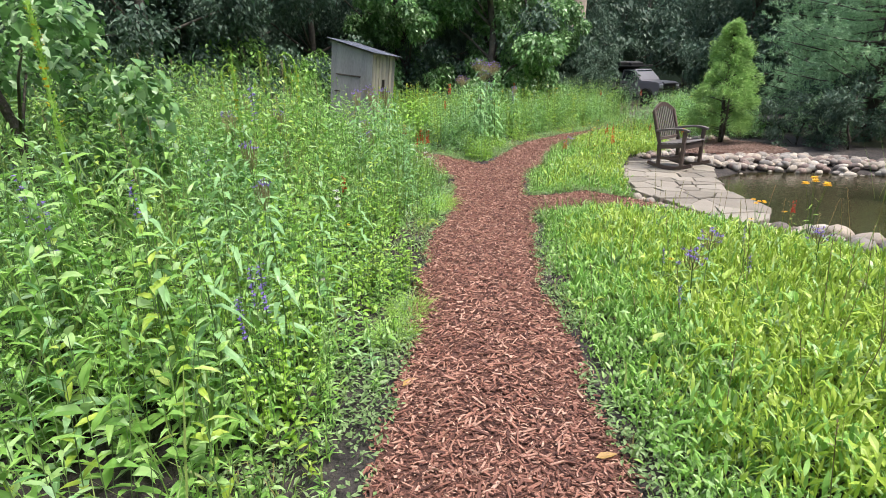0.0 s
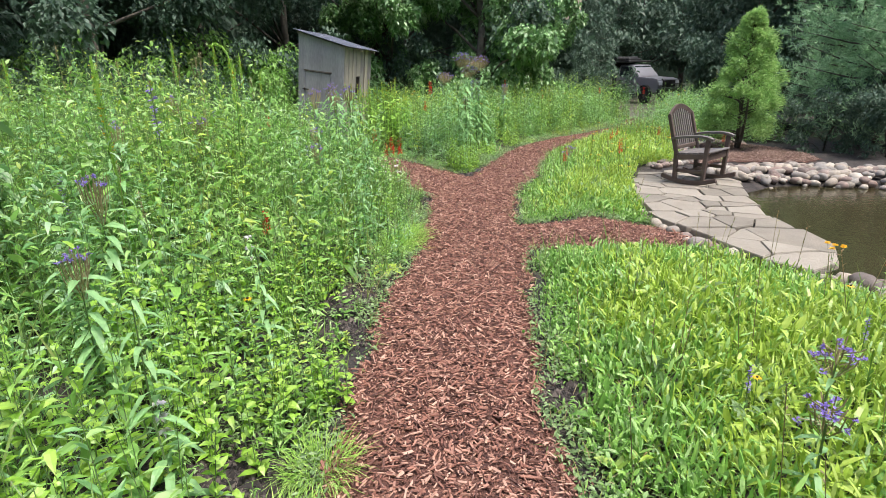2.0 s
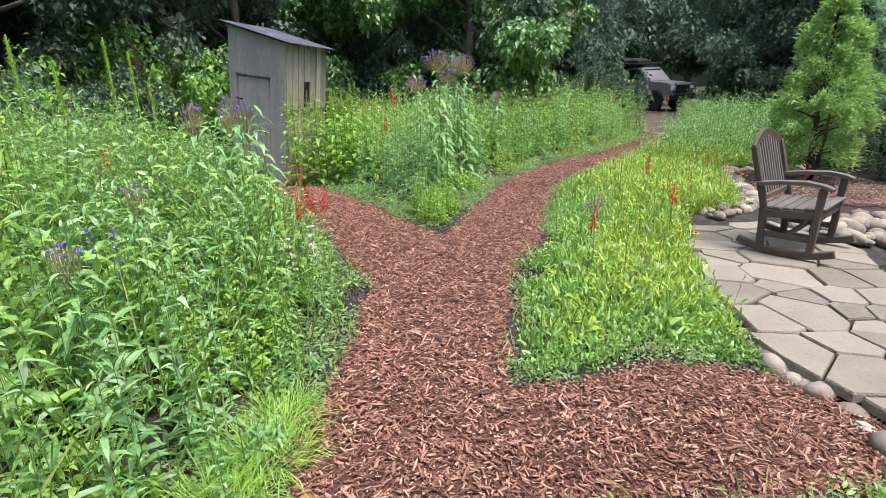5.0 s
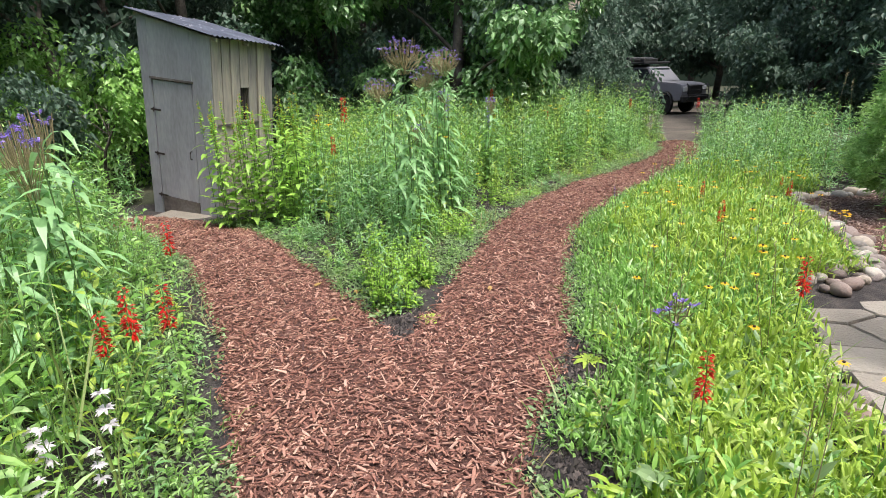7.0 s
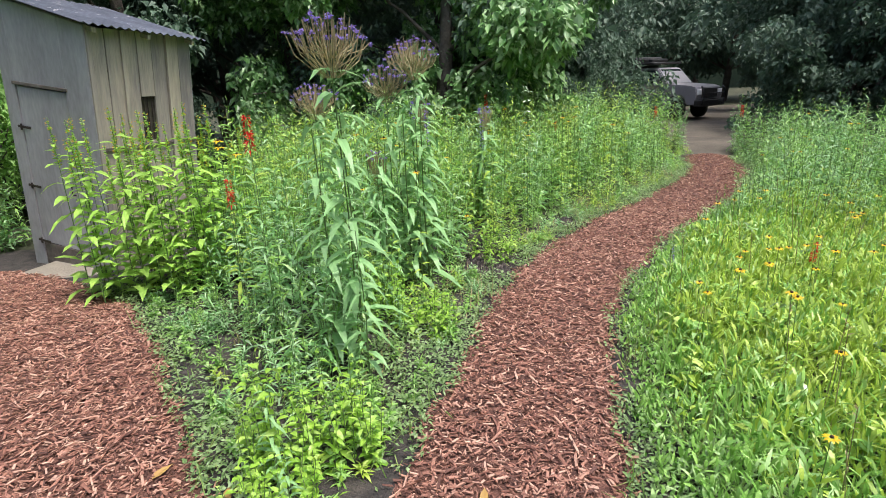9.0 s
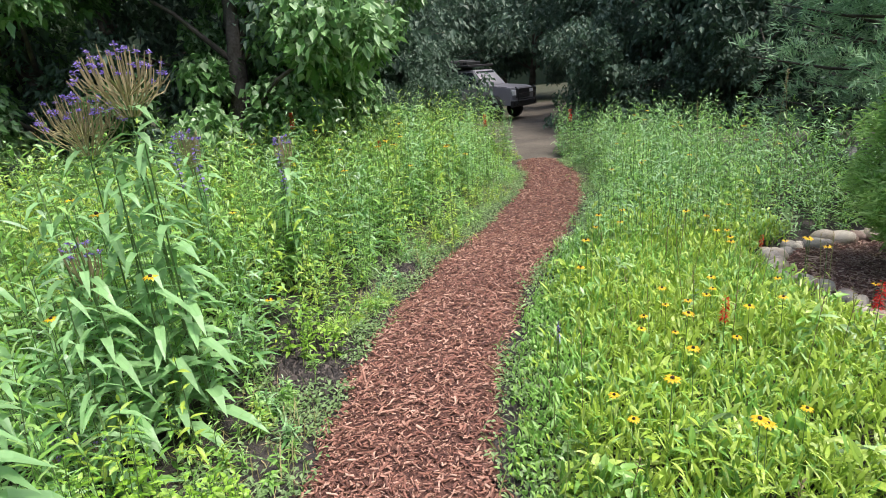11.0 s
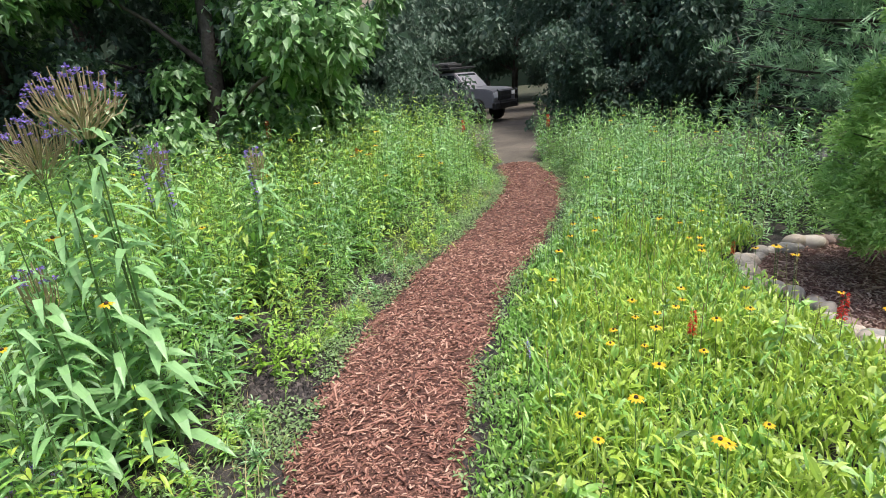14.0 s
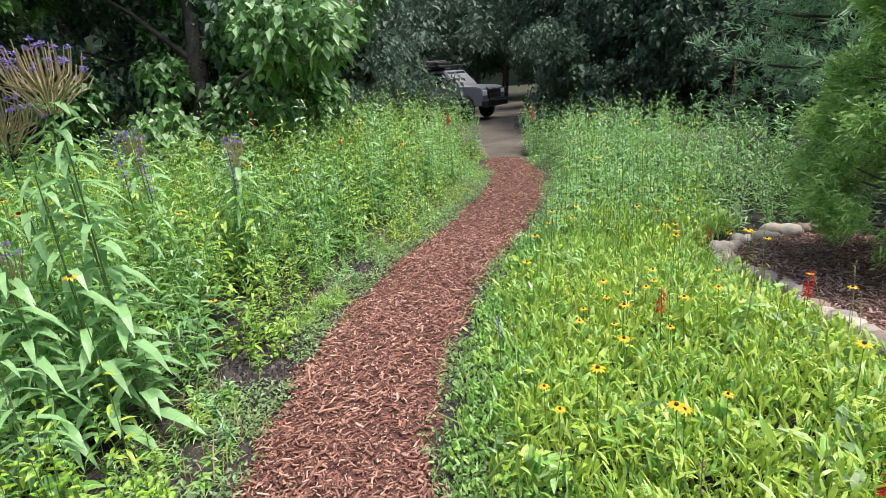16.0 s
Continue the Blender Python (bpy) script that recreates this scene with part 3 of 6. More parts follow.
# lush mounds of broad bright leaves along the edges
b = Batch()
for cx, cy, rad, hgt, k in ((-0.85, 2.55, 0.3, 0.6, 34), (-1.25, 3.0, 0.35, 0.75, 36), (-0.75, 2.1, 0.25, 0.5, 24), (-1.1, 3.9, 0.35, 0.8, 36), (-1.5, 2.4, 0.35, 0.7, 30), (-0.85, 4.4, 0.3, 0.6, 28), (-0.55, 6.0, 0.25, 0.5, 24), (-0.95, 7.2, 0.35, 0.75, 34), (-0.5, 7.9, 0.36, 0.5, 50), (-0.35, 7.45, 0.25, 0.4, 26), (-0.4, 3.7, 0.25, 0.5, 26), (-0.75, 3.2, 0.3, 0.7, 30), (-0.65, 5.0, 0.3, 0.55, 30), (1.35, 11.95, 0.22, 0.32, 24), (1.0, 12.1, 0.25, 0.5, 26), (0.78, 10.2, 0.16, 0.5, 26), (0.72, 10.6, 0.2, 0.6, 26), (0.95, 10.75, 0.16, 0.45, 18), (2.0, 13.35, 0.2, 0.4, 18), (-0.45, 6.9, 0.3, 0.6, 28)):
    q, a = rad * np.sqrt(rng.random(k)), rng.uniform(0, math.tau, k)
    forbs(b, cx + q * np.cos(a), cy + q * np.sin(a), hgt * (1.05 - 0.5 * (q / rad) ** 2) * rng.uniform(0.8, 1.1, k), L_MOUND, 0.135, 0.056, 16, "fold", 0.15)
tagged(b.ob("broadleaf_mounds"), "lush low mounds of broad bright green leaves", "wildflowers", kind="stuff")

# long arching grass blades among the forbs
b = Batch()
x, y = scatter(16000, -6, 3.8, 0, 13, lambda x, y: clear(x, y, 0.08) & (side_of(x, y) != 1) & (wobble(x, y, 0.35) > -0.1))
west = side_of(x, y) == 0
k = len(x)
ln = np.where(west, west_height(x, y) * rng.uniform(0.5, 1.1, k), rng.uniform(0.22, 0.5, k))
leaves(b, L_GRASS, np.stack([x, y, ground_z(x, y) + np.where(west, 0.3 * ln, 0)], 1), rng.uniform(0, math.tau, k), rng.normal(1.15, 0.2, k), ln, rng.uniform(0.005, 0.011, k), rng.uniform(0.1, 0.55, k), None, "blade")
tagged(b.ob("meadow_grass"), "thin arching grass blades among the wildflowers", "grass", kind="stuff")

# low creeping weeds along the path's soil edges
b = Batch()
x, y = scatter(1000000, -4, 8.5, -1, 18.5, lambda x, y: (path_at(x, y) > -0.05 + 0.06 * rng.random(len(x))) & (path_at(x, y) < 0.6) & (wobble(x, y, 0.9) + rng.normal(0, 0.25, len(x)) > -0.18) & (bare(x, y) > 0.06 * rng.random(len(x))) & clear(x, y, -0.06))
k = len(x)
leaves(b, L_LOW, np.stack([x, y, ground_z(x, y) + rng.uniform(0.005, 0.07, k)], 1), rng.uniform(0, math.tau, k), rng.normal(0.2, 0.4, k), rng.uniform(0.018, 0.042, k), rng.uniform(0.01, 0.02, k), 0.2, None, "kite")
x, y = scatter(75000, -4, 8.5, -1, 18.5, lambda x, y: (path_at(x, y) > -0.04) & (path_at(x, y) < 0.8) & (wobble(x, y, 0.6) > -0.1) & (bare(x, y) > 0) & clear(x, y, -0.05))
k = len(x)
leaves(b, L_GRASS, np.stack([x, y, ground_z(x, y)], 1), rng.uniform(0, math.tau, k), rng.normal(1.0, 0.3, k), rng.uniform(0.08, 0.26, k), 0.005, rng.uniform(0.2, 0.9, k), None, "blade")
x, y = scatter(30000, -1.5, 7, 1, 17, lambda x, y: (path_at(x, y) > 0.02) & (path_at(x, y) < 0.6) & (wobble(x + 1, y + 4, 0.5) > 0.25) & clear(x, y, 0.0))
k = len(x)
leaves(b, M_STRAW, np.stack([x, y, ground_z(x, y)], 1), rng.uniform(0, math.tau, k), rng.normal(1.0, 0.3, k), rng.uniform(0.12, 0.34, k), rng.uniform(0.003, 0.006, k), rng.uniform(0.2, 0.9, k), None, "blade")
tagged(b.ob("path_edge_weeds"), "low creeping weeds and thin grass on dark soil", "weeds", kind="stuff")


# ---- trees ----
def crown(batch, mat, centres, radii, count, size, shape="kite", droop=0.5, flat=1.0):
    """Leaves thrown in clumps about centres, denser near each clump's outside."""
    c = np.asarray(centres, float)
    weight = np.asarray(radii) ** 2 * np.where(c[:, 2] < 5.5, 2.5, 1.0)
    pick = rng.choice(len(c), count, p=weight / weight.sum())
    d = rng.normal(0, 1, (count, 3))
    d /= np.linalg.norm(d, axis=1)[:, None]
    d[:, 2] *= flat
    P = c[pick] + d * (np.asarray(radii)[pick] * rng.uniform(0.45, 1.08, count))[:, None]
    L = size * rng.uniform(0.6, 1.35, count)
    leaves(batch, mat, P, np.arctan2(d[:, 1], d[:, 0]) + rng.normal(0, 1.5, count), rng.normal(-0.15, 0.6, count), L, L * rng.uniform(0.55, 0.95, count), droop, rng.normal(0, 0.6, count), shape)


def broadleaf(name, height, spread, mat, seed, low=0.0, count=9000, size=0.16, label="", shape="kite", category="tree", trunk=0.16, bark=None):
    r = random.Random(seed)
    tree = new(name)
    bm = bmesh.new()
    pts = [(0, 0, -0.1)]
    for i in range(1, 7):
        pts.append((pts[-1][0] + r.uniform(-.14, .14), pts[-1][1] + r.uniform(-.14, .14), height * 0.8 * i / 6))
    rad = [trunk * (1.25 - i / 6.2) for i in range(7)]
    tube(bm, pts, rad, 10)
    cs, rs = [], []
    for i in range(int(8 + height)):
        z = height * r.uniform(max(0.12, low), 0.95)
        a = r.uniform(0, math.tau)
        reach = spread * (0.35 + 0.65 * math.sin(math.pi * min(1, 0.25 + 0.75 * z / height))) * r.uniform(0.6, 1.0)
        base = Vector(pts[min(6, int(z / (height * 0.8) * 5))])
        tip = Vector((math.cos(a) * reach, math.sin(a) * reach, z))
        mid = base.lerp(tip, 0.5) + Vector((0, 0, r.uniform(0, .4)))
        tube(bm, [base, mid, tip], [trunk * .35, trunk * .22, trunk * .08], 5)
        for k in range(4):
            q = base.lerp(tip, r.uniform(0.55, 1.1)) + Vector((r.gauss(0, .35), r.gauss(0, .35), r.gauss(0, .35)))
            cs.append(q)
            rs.append(r.uniform(0.3, 0.75) * spread / 3)
    part("trunk", bm, bark or M_BARK, tree, "", True)
    bt = Batch()
    crown(bt, mat, cs, rs, count, size, shape)
    bt.ob("crown", tree)
    return tagged(tree, label, category)


def put(proto, rows):
    """Stand copies of a thing at x, y, turn, scale; the first row moves the thing itself."""
    for i, (x, y, turn, s) in enumerate(rows):
        m = pose(x, y, float(ground_z(x, y)), 0, 0, turn)
        ob = proto if i == 0 else copy_thing(proto, m)
        ob.matrix_world = m @ Matrix.Diagonal((s, s, s, 1))


wood_a = broadleaf("woodland_tree", 11, 3.4, L_WOOD, 3, 0.03, 17000, 0.12, "tall woodland tree with dense foliage in dark shaded green")
wood_b = broadleaf("woodland_tree", 9, 3.0, L_WOOD, 4, 0.0, 15000, 0.12, "leafy woodland tree clothed to the ground in dark shaded green")
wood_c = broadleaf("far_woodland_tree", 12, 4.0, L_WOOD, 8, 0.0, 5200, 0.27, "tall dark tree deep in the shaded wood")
shrub = broadleaf("woodland_shrub", 2.6, 1.5, L_WOOD, 9, 0.0, 3800, 0.1, "shrub in dark shaded green at the edge of the wood", category="shrub", trunk=0.05)
oak_c = broadleaf("vine_covered_tree", 8, 2.4, L_OAK, 5, 0.14, 30000, 0.135, "vine-hung broadleaf tree with pale glossy leaves")
young = broadleaf("young_tree", 4.2, 1.35, L_OAK, 12, 0.1, 9000, 0.075, "young tree with pale drooping leaves among wildflowers", "lance", trunk=0.05)
bramble = broadleaf("bramble_bush", 1.9, 1.5, L_TALL, 15, 0.0, 5200, 0.085, "leafy mid-green bush behind the outhouse", category="shrub", trunk=0.03)
for t in (wood_a, wood_b, wood_c, shrub):
    t["group"] = "woodland edge"
r = random.Random(11)
EDGE = [(-180, 21), (-115, 16), (-75, 17), (-48, 17), (-37, 18), (-33, 27), (-20, 27), (-18, 14), (-8, 12), (0, 11), (25, 10.2), (50, 9.6), (75, 9.5), (100, 11), (140, 16), (180, 21)]
rows = {"a": [], "b": [], "c": [], "s": []}


def open_to_lot(x, y, room):
    """The gap in the wood through which the lot and the truck are seen."""
    return float(stroke(np.array([x]), np.array([y]), [(3.0, 9.0, room), (10.8, 29.0, room + 0.8), (13.5, 32.5, room + 1.6), (16.0, 34.0, room + 1.6)])[0]) < 0 or float(stroke(np.array([x]), np.array([y]), [(9.0, 15.6, 1.0), (11.5, 17.2, 1.5)])[0]) < room - 1


for depth, step, kinds in ((0.0, 13, "ab"), (4.5, 14, "c"), (10, 15, "c")):
    bearing = -180.0
    while bearing < 180:
        rad = float(np.interp(bearing, [e[0] for e in EDGE], [e[1] for e in EDGE])) + 1.6 + depth + r.uniform(-.7, .7)
        q = radians(bearing + r.uniform(-2, 2))
        x, y = 2 - rad * math.sin(q), 10 + rad * math.cos(q)
        kind = r.choice(kinds) if -112 < bearing < 105 else "c"
        if not open_to_lot(x, y, 2.4) and not (kind == "c" and math.dist((x, y), (6.4, 28.7)) < 2.5) and (depth == 0 or -112 < bearing < 105):
            rows[kind].append((x, y, r.uniform(0, 360), r.uniform(.85, 1.15)))
        bearing += step * (13 / (rad if rad < 30 else 26)) * 1.15
bearing = -110
while bearing < 100:
    rad = float(np.interp(bearing, [e[0] for e in EDGE], [e[1] for e in EDGE])) + r.uniform(-0.6, 0.8)
    q = radians(bearing)
    x, y = 2 - rad * math.sin(q), 10 + rad * math.cos(q)
    if not open_to_lot(x, y, 1.2):
        rows["s"].append((x, y, r.uniform(0, 360), r.uniform(.55, 1.0)))
    bearing += 80 / rad
put(young, [(-3.75, 4.9, 0, 1.0)])
rows["b"] += [(6.4, 27.6, 110, .78), (12.6, 22.6, 30, .8), (15.5, 24.5, 80, .9), (14.6, 20.2, 150, .85), (17.5, 20.5, 200, 1.0), (16.5, 17.5, 260, .9)]
rows["s"] += [(10.9, 21.8, 0, .6), (11.9, 20.3, 90, .7), (13.2, 18.9, 150, .8), (14.2, 17.3, 200, .8), (13.6, 24.4, 20, .7), (14.9, 26.6, 60, .8), (6.3, 24.2, 45, 1.5), (7.15, 24.9, 0, 1.3), (5.7, 24.6, 100, 1.4), (5.6, 23.4, 20, 1.0), (5.0, 21.6, 120, .6), (6.7, 23.6, 60, 1.0), (6.1, 22.2, 140, .72), (11.2, 22.2, 40, 1.15), (12.3, 21.5, 200, 1.3), (13.6, 20.2, 90, 1.3), (13.9, 22.6, 10, 1.45), (14.4, 25.4, 300, 1.3), (12.6, 18.6, 310, 1.0), (8.3, 10.7, 30, .5), (7.9, 11.7, 120, .45), (9.2, 9.9, 220, .5), (8.8, 11.6, 300, .6), (10.2, 10.4, 10, .6)]
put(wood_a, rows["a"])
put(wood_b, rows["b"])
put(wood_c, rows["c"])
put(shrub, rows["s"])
put(bramble, [(-4.6, 16.3, 0, 1.0), (-6.2, 15.6, 70, 1.05), (-7.6, 14.6, 160, 1.1), (-5.2, 17.6, 220, 1.25), (-7.2, 16.8, 300, 1.3), (-3.6, 17.3, 40, 1.0), (-9.0, 13.4, 100, 1.2)])
put(oak_c, [(1.9, 19.8, 0, 1.0), (-0.8, 20.9, 120, 0.95), (3.3, 20.7, 200, 0.78)])

# added wall hiding the sky behind the trees, deep wood shade painted in
M_BACK = material("far_wood_shade", [(0.008, 0.016, 0.008), (0.02, 0.035, 0.016), (0.035, 0.055, 0.028)], scale=0.5, rough=1.0, bump=0, fine=3)
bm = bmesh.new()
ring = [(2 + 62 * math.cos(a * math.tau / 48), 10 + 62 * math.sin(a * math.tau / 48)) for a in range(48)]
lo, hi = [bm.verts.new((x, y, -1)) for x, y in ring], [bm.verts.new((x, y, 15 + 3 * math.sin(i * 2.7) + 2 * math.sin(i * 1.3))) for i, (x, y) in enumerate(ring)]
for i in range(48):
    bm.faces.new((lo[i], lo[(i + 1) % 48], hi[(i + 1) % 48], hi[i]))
tagged(part("backdrop", bm, M_BACK), "backdrop wall painted with the shaded dark of distant woodland", "woodland", kind="structure")


# ---- patio of flagstones ----
def cut(poly, a, n):
    """The part of a convex polygon on the far side of the line through a with normal n."""
    out = []
    for p, q in zip(poly, poly[1:] + poly[:1]):
        dp, dq = (p - a).dot(n), (q - a).dot(n)
        if dp >= 0:
            out.append(p)
        if dp * dq < 0:
            out.append(p + (q - p) * (dp / (dp - dq)))
    return out


PATIO_Z = -0.03
bm = bmesh.new()
bm.faces.new([bm.verts.new((x * 0.99 + 0.036, y * 0.99 + 0.075, PATIO_Z - 0.05)) for x, y in PATIO])
bmesh.ops.triangulate(bm, faces=bm.faces[:])
g = bmesh.ops.extrude_face_region(bm, geom=bm.faces[:])
bmesh.ops.translate(bm, verts=[v for v in g["geom"] if isinstance(v, bmesh.types.BMVert)], vec=(0, 0, -0.25))
bmesh.ops.recalc_face_normals(bm, faces=bm.faces[:])
patio = tagged(part("patio", bm, M_SOIL), "raised patio of irregular buff flagstones beside the pond", "patio", kind="structure")
r = random.Random(21)
seeds, rooms = [], []
for i in range(4000):
    p = Vector((r.uniform(2.5, 5.0), r.uniform(5.2, 10.4)))
    room = r.choice((0.22, 0.3, 0.4, 0.52))
    if float(polygon(np.array([p.x]), np.array([p.y]), PATIO)[0]) < -0.07 and all(Vector(((p - q).x * 1.3 + (p - q).y * 0.45, (p - q).y * 0.85)).length > max(room, k) for q, k in zip(seeds, rooms)):
        seeds.append(p)
        rooms.append(room * 0.8)
for s, rs in zip(seeds, rooms):
    if float(polygon(np.array([s.x]), np.array([s.y]), PATIO)[0]) > -0.02:
        continue
    cell = [s + Vector(c) for c in ((-.8, -.8), (.8, -.8), (.8, .8), (-.8, .8))]
    for o, ro in zip(seeds, rooms):
        if o is not s and (o - s).length < 1.6:
            n = (s - o).normalized()
            cell = cut(cell, s.lerp(o, min(0.72, max(0.28, 0.5 + (rs * rs - ro * ro) / (2 * (o - s).length_squared)))) + n * 0.006, n)
    for (ax, ay), (bx, by) in zip(PATIO, PATIO[1:] + PATIO[:1]):
        a, b = Vector((ax, ay)), Vector((bx, by))
        n = Vector((-(b - a).y, (b - a).x)).normalized()
        if (s - a).dot(n) > 0 and (s - (a + b) / 2).length < 0.75:
            cell = cut(cell, a - n * r.uniform(0.0, 0.1), n)
    if len(cell) < 3:
        continue
    c = sum(cell, Vector((0, 0))) / len(cell)
    bm = bmesh.new()
    lift = r.uniform(-0.008, 0.008)
    rings = []
    for k, z in ((1.0, -0.06), (1.0, -0.012), (0.965, 0.0)):
        rings.append([bm.verts.new((*(c + (p - c) * k * r.uniform(0.985, 1.0)), PATIO_Z + z + lift)) for p in cell])
    for u, v in zip(rings, rings[1:]):
        for j in range(len(cell)):
            bm.faces.new((u[j], u[(j + 1) % len(cell)], v[(j + 1) % len(cell)], v[j]))
    bm.faces.new(rings[-1])
    bm.faces.new(list(reversed(rings[0])))
    bmesh.ops.recalc_face_normals(bm, faces=bm.faces[:])
    part("flagstone", bm, M_FLAG, patio)


# ---- borders of rounded fieldstones ----
def stone_mesh(seed):
    bm = bmesh.new()
    bmesh.ops.create_icosphere(bm, subdivisions=2, radius=1)
    o = Vector((seed * 7.1, seed * 3.3, 0))
    for v in bm.verts:
        k = 1 + 0.28 * noise.noise(v.co * 0.9 + o) + 0.1 * noise.noise(v.co * 2.2 + o)
        v.co = Vector((v.co.x * k * 1.15, v.co.y * k * 0.9, v.co.z * k * 0.72))
    me = bpy.data.meshes.new("stone")
    bm.to_mesh(me)
    bm.free()
    me.materials.append(M_ROCK)
    for p in me.polygons:
        p.use_smooth = True
    return me


STONES = [stone_mesh(i) for i in range(1, 8)]


def border(label, line, count, width, size, lift=0.0, seed=1):
    """Stones piled along a line of the plan."""
    r = random.Random(seed)
    ob = empty("stone_border", Matrix(), label, "stones")
    lens = [math.dist(a, b) for a, b in zip(line, line[1:])]
    for i in range(count):
        d = (i + r.random()) / count * sum(lens)
        for (a, b), ln in zip(zip(line, line[1:]), lens):
            if d <= ln:
                break
            d -= ln
        x, y = a[0] + (b[0] - a[0]) * d / ln, a[1] + (b[1] - a[1]) * d / ln
        nx, ny = -(b[1] - a[1]) / ln, (b[0] - a[0]) / ln
        k = r.uniform(-width, width)
        s = size * r.choice((0.6, 0.8, 0.9, 1.0, 1.3))
        st = new("stone", r.choice(STONES))
        st.parent = ob
        st.matrix_world = pose(x + nx * k, y + ny * k, max(float(ground_z(x + nx * k, y + ny * k)), -0.24) + s * 0.4 + lift * (1 - abs(k) / max(width, .01)), r.uniform(-25, 25), r.uniform(-25, 25), r.uniform(0, 360)) @ Matrix.Diagonal((s, s, s, 1))
    return ob


border("bank of rounded grey and pink fieldstones at the pond edge", [(4.8, 9.3), (5.05, 9.48), (5.45, 9.65), (6.05, 9.5), (6.95, 9.1), (8.1, 8.5), (9.3, 7.8)], 520, 0.5, 0.07, 0.06, 3)
border("low row of rounded fieldstones where meadow meets pond", [(3.25, 5.35), (3.5, 5.05), (3.7, 4.5), (3.85, 3.9), (4.0, 3.1), (4.4, 2.3)], 85, 0.18, 0.085, 0.06, 4)
border("fieldstones wedged under the edge of the patio", [(3.2, 9.0), (2.87, 8.1), (2.78, 7.45), (2.8, 6.9), (2.92, 6.35), (3.0, 5.8)], 44, 0.04, 0.07, 0.0, 5)
border("row of tan fieldstones edging the mulched bed", [(4.95, 11.0), (5.18, 11.5), (5.28, 11.95), (5.48, 12.4), (5.54, 12.85), (5.92, 13.16), (6.6, 13.1), (7.0, 12.85)], 62, 0.06, 0.085, -0.02, 6)
border("loose pile of grey fieldstones between patio and mulched bed", [(3.9, 10.15), (4.4, 10.4), (4.75, 10.75), (4.95, 11.2)], 60, 0.13, 0.058, 0.0, 9)

bed = tagged(new("mulch_bed", grid_mesh("mulch_bed", np.arange(4.4, 8.5, 0.08), np.arange(9.4, 13.4, 0.08), lambda x, y: ground_z(x, y) + 0.012, lambda x, y: polygon(x, y, BED) < 0.05, (M_MULCH,))),
             "mulched planting bed round a small cedar", "planting bed", kind="structure")
chips("bed_mulch", 800000, lambda x, y: (polygon(x, y, BED) < 0.0) & (y > 9.3), lambda x, y: ground_z(x, y) + 0.012, "loose brown bark mulch on the planting bed", mat=M_OLDCHIP)

# ---- rocking bench ----
M_TEAK = material("weathered_teak", [(0.045, 0.03, 0.025), (0.095, 0.066, 0.055), (0.16, 0.125, 0.108)], scale=6, rough=0.7, bump=0.4, fine=70, tint=0.3)
M_TEAKTOP = material("grey_teak", [(0.07, 0.058, 0.052), (0.13, 0.115, 0.108), (0.2, 0.19, 0.185)], scale=6, rough=0.65, bump=0.4, fine=70, tint=0.3)


def sweep(pts, w, h):
    """One bent bar of section w by h through points that share a plane."""
    bm = bmesh.new()
    rings = []
    for i, p in enumerate(pts):
        d = (Vector(pts[min(i + 1, len(pts) - 1)]) - Vector(pts[max(i - 1, 0)])).normalized()
        side = d.cross(Vector((0, 0, 1))).normalized()
        up = side.cross(d)
        rings.append([bm.verts.new(Vector(p) + side * a * w / 2 + up * b * h / 2) for a, b in ((-1, -0.8), (-0.8, -1), (0.8, -1), (1, -0.8), (1, 0.8), (0.8, 1), (-0.8, 1), (-1, 0.8))])
    for r, s in zip(rings, rings[1:]):
        for j in range(8):
            bm.faces.new((r[j], r[(j + 1) % 8], s[(j + 1) % 8], s[j]))
    bm.faces.new(list(reversed(rings[0])))
    bm.faces.new(rings[-1])
    bmesh.ops.recalc_face_normals(bm, faces=bm.faces[:])
    return bm


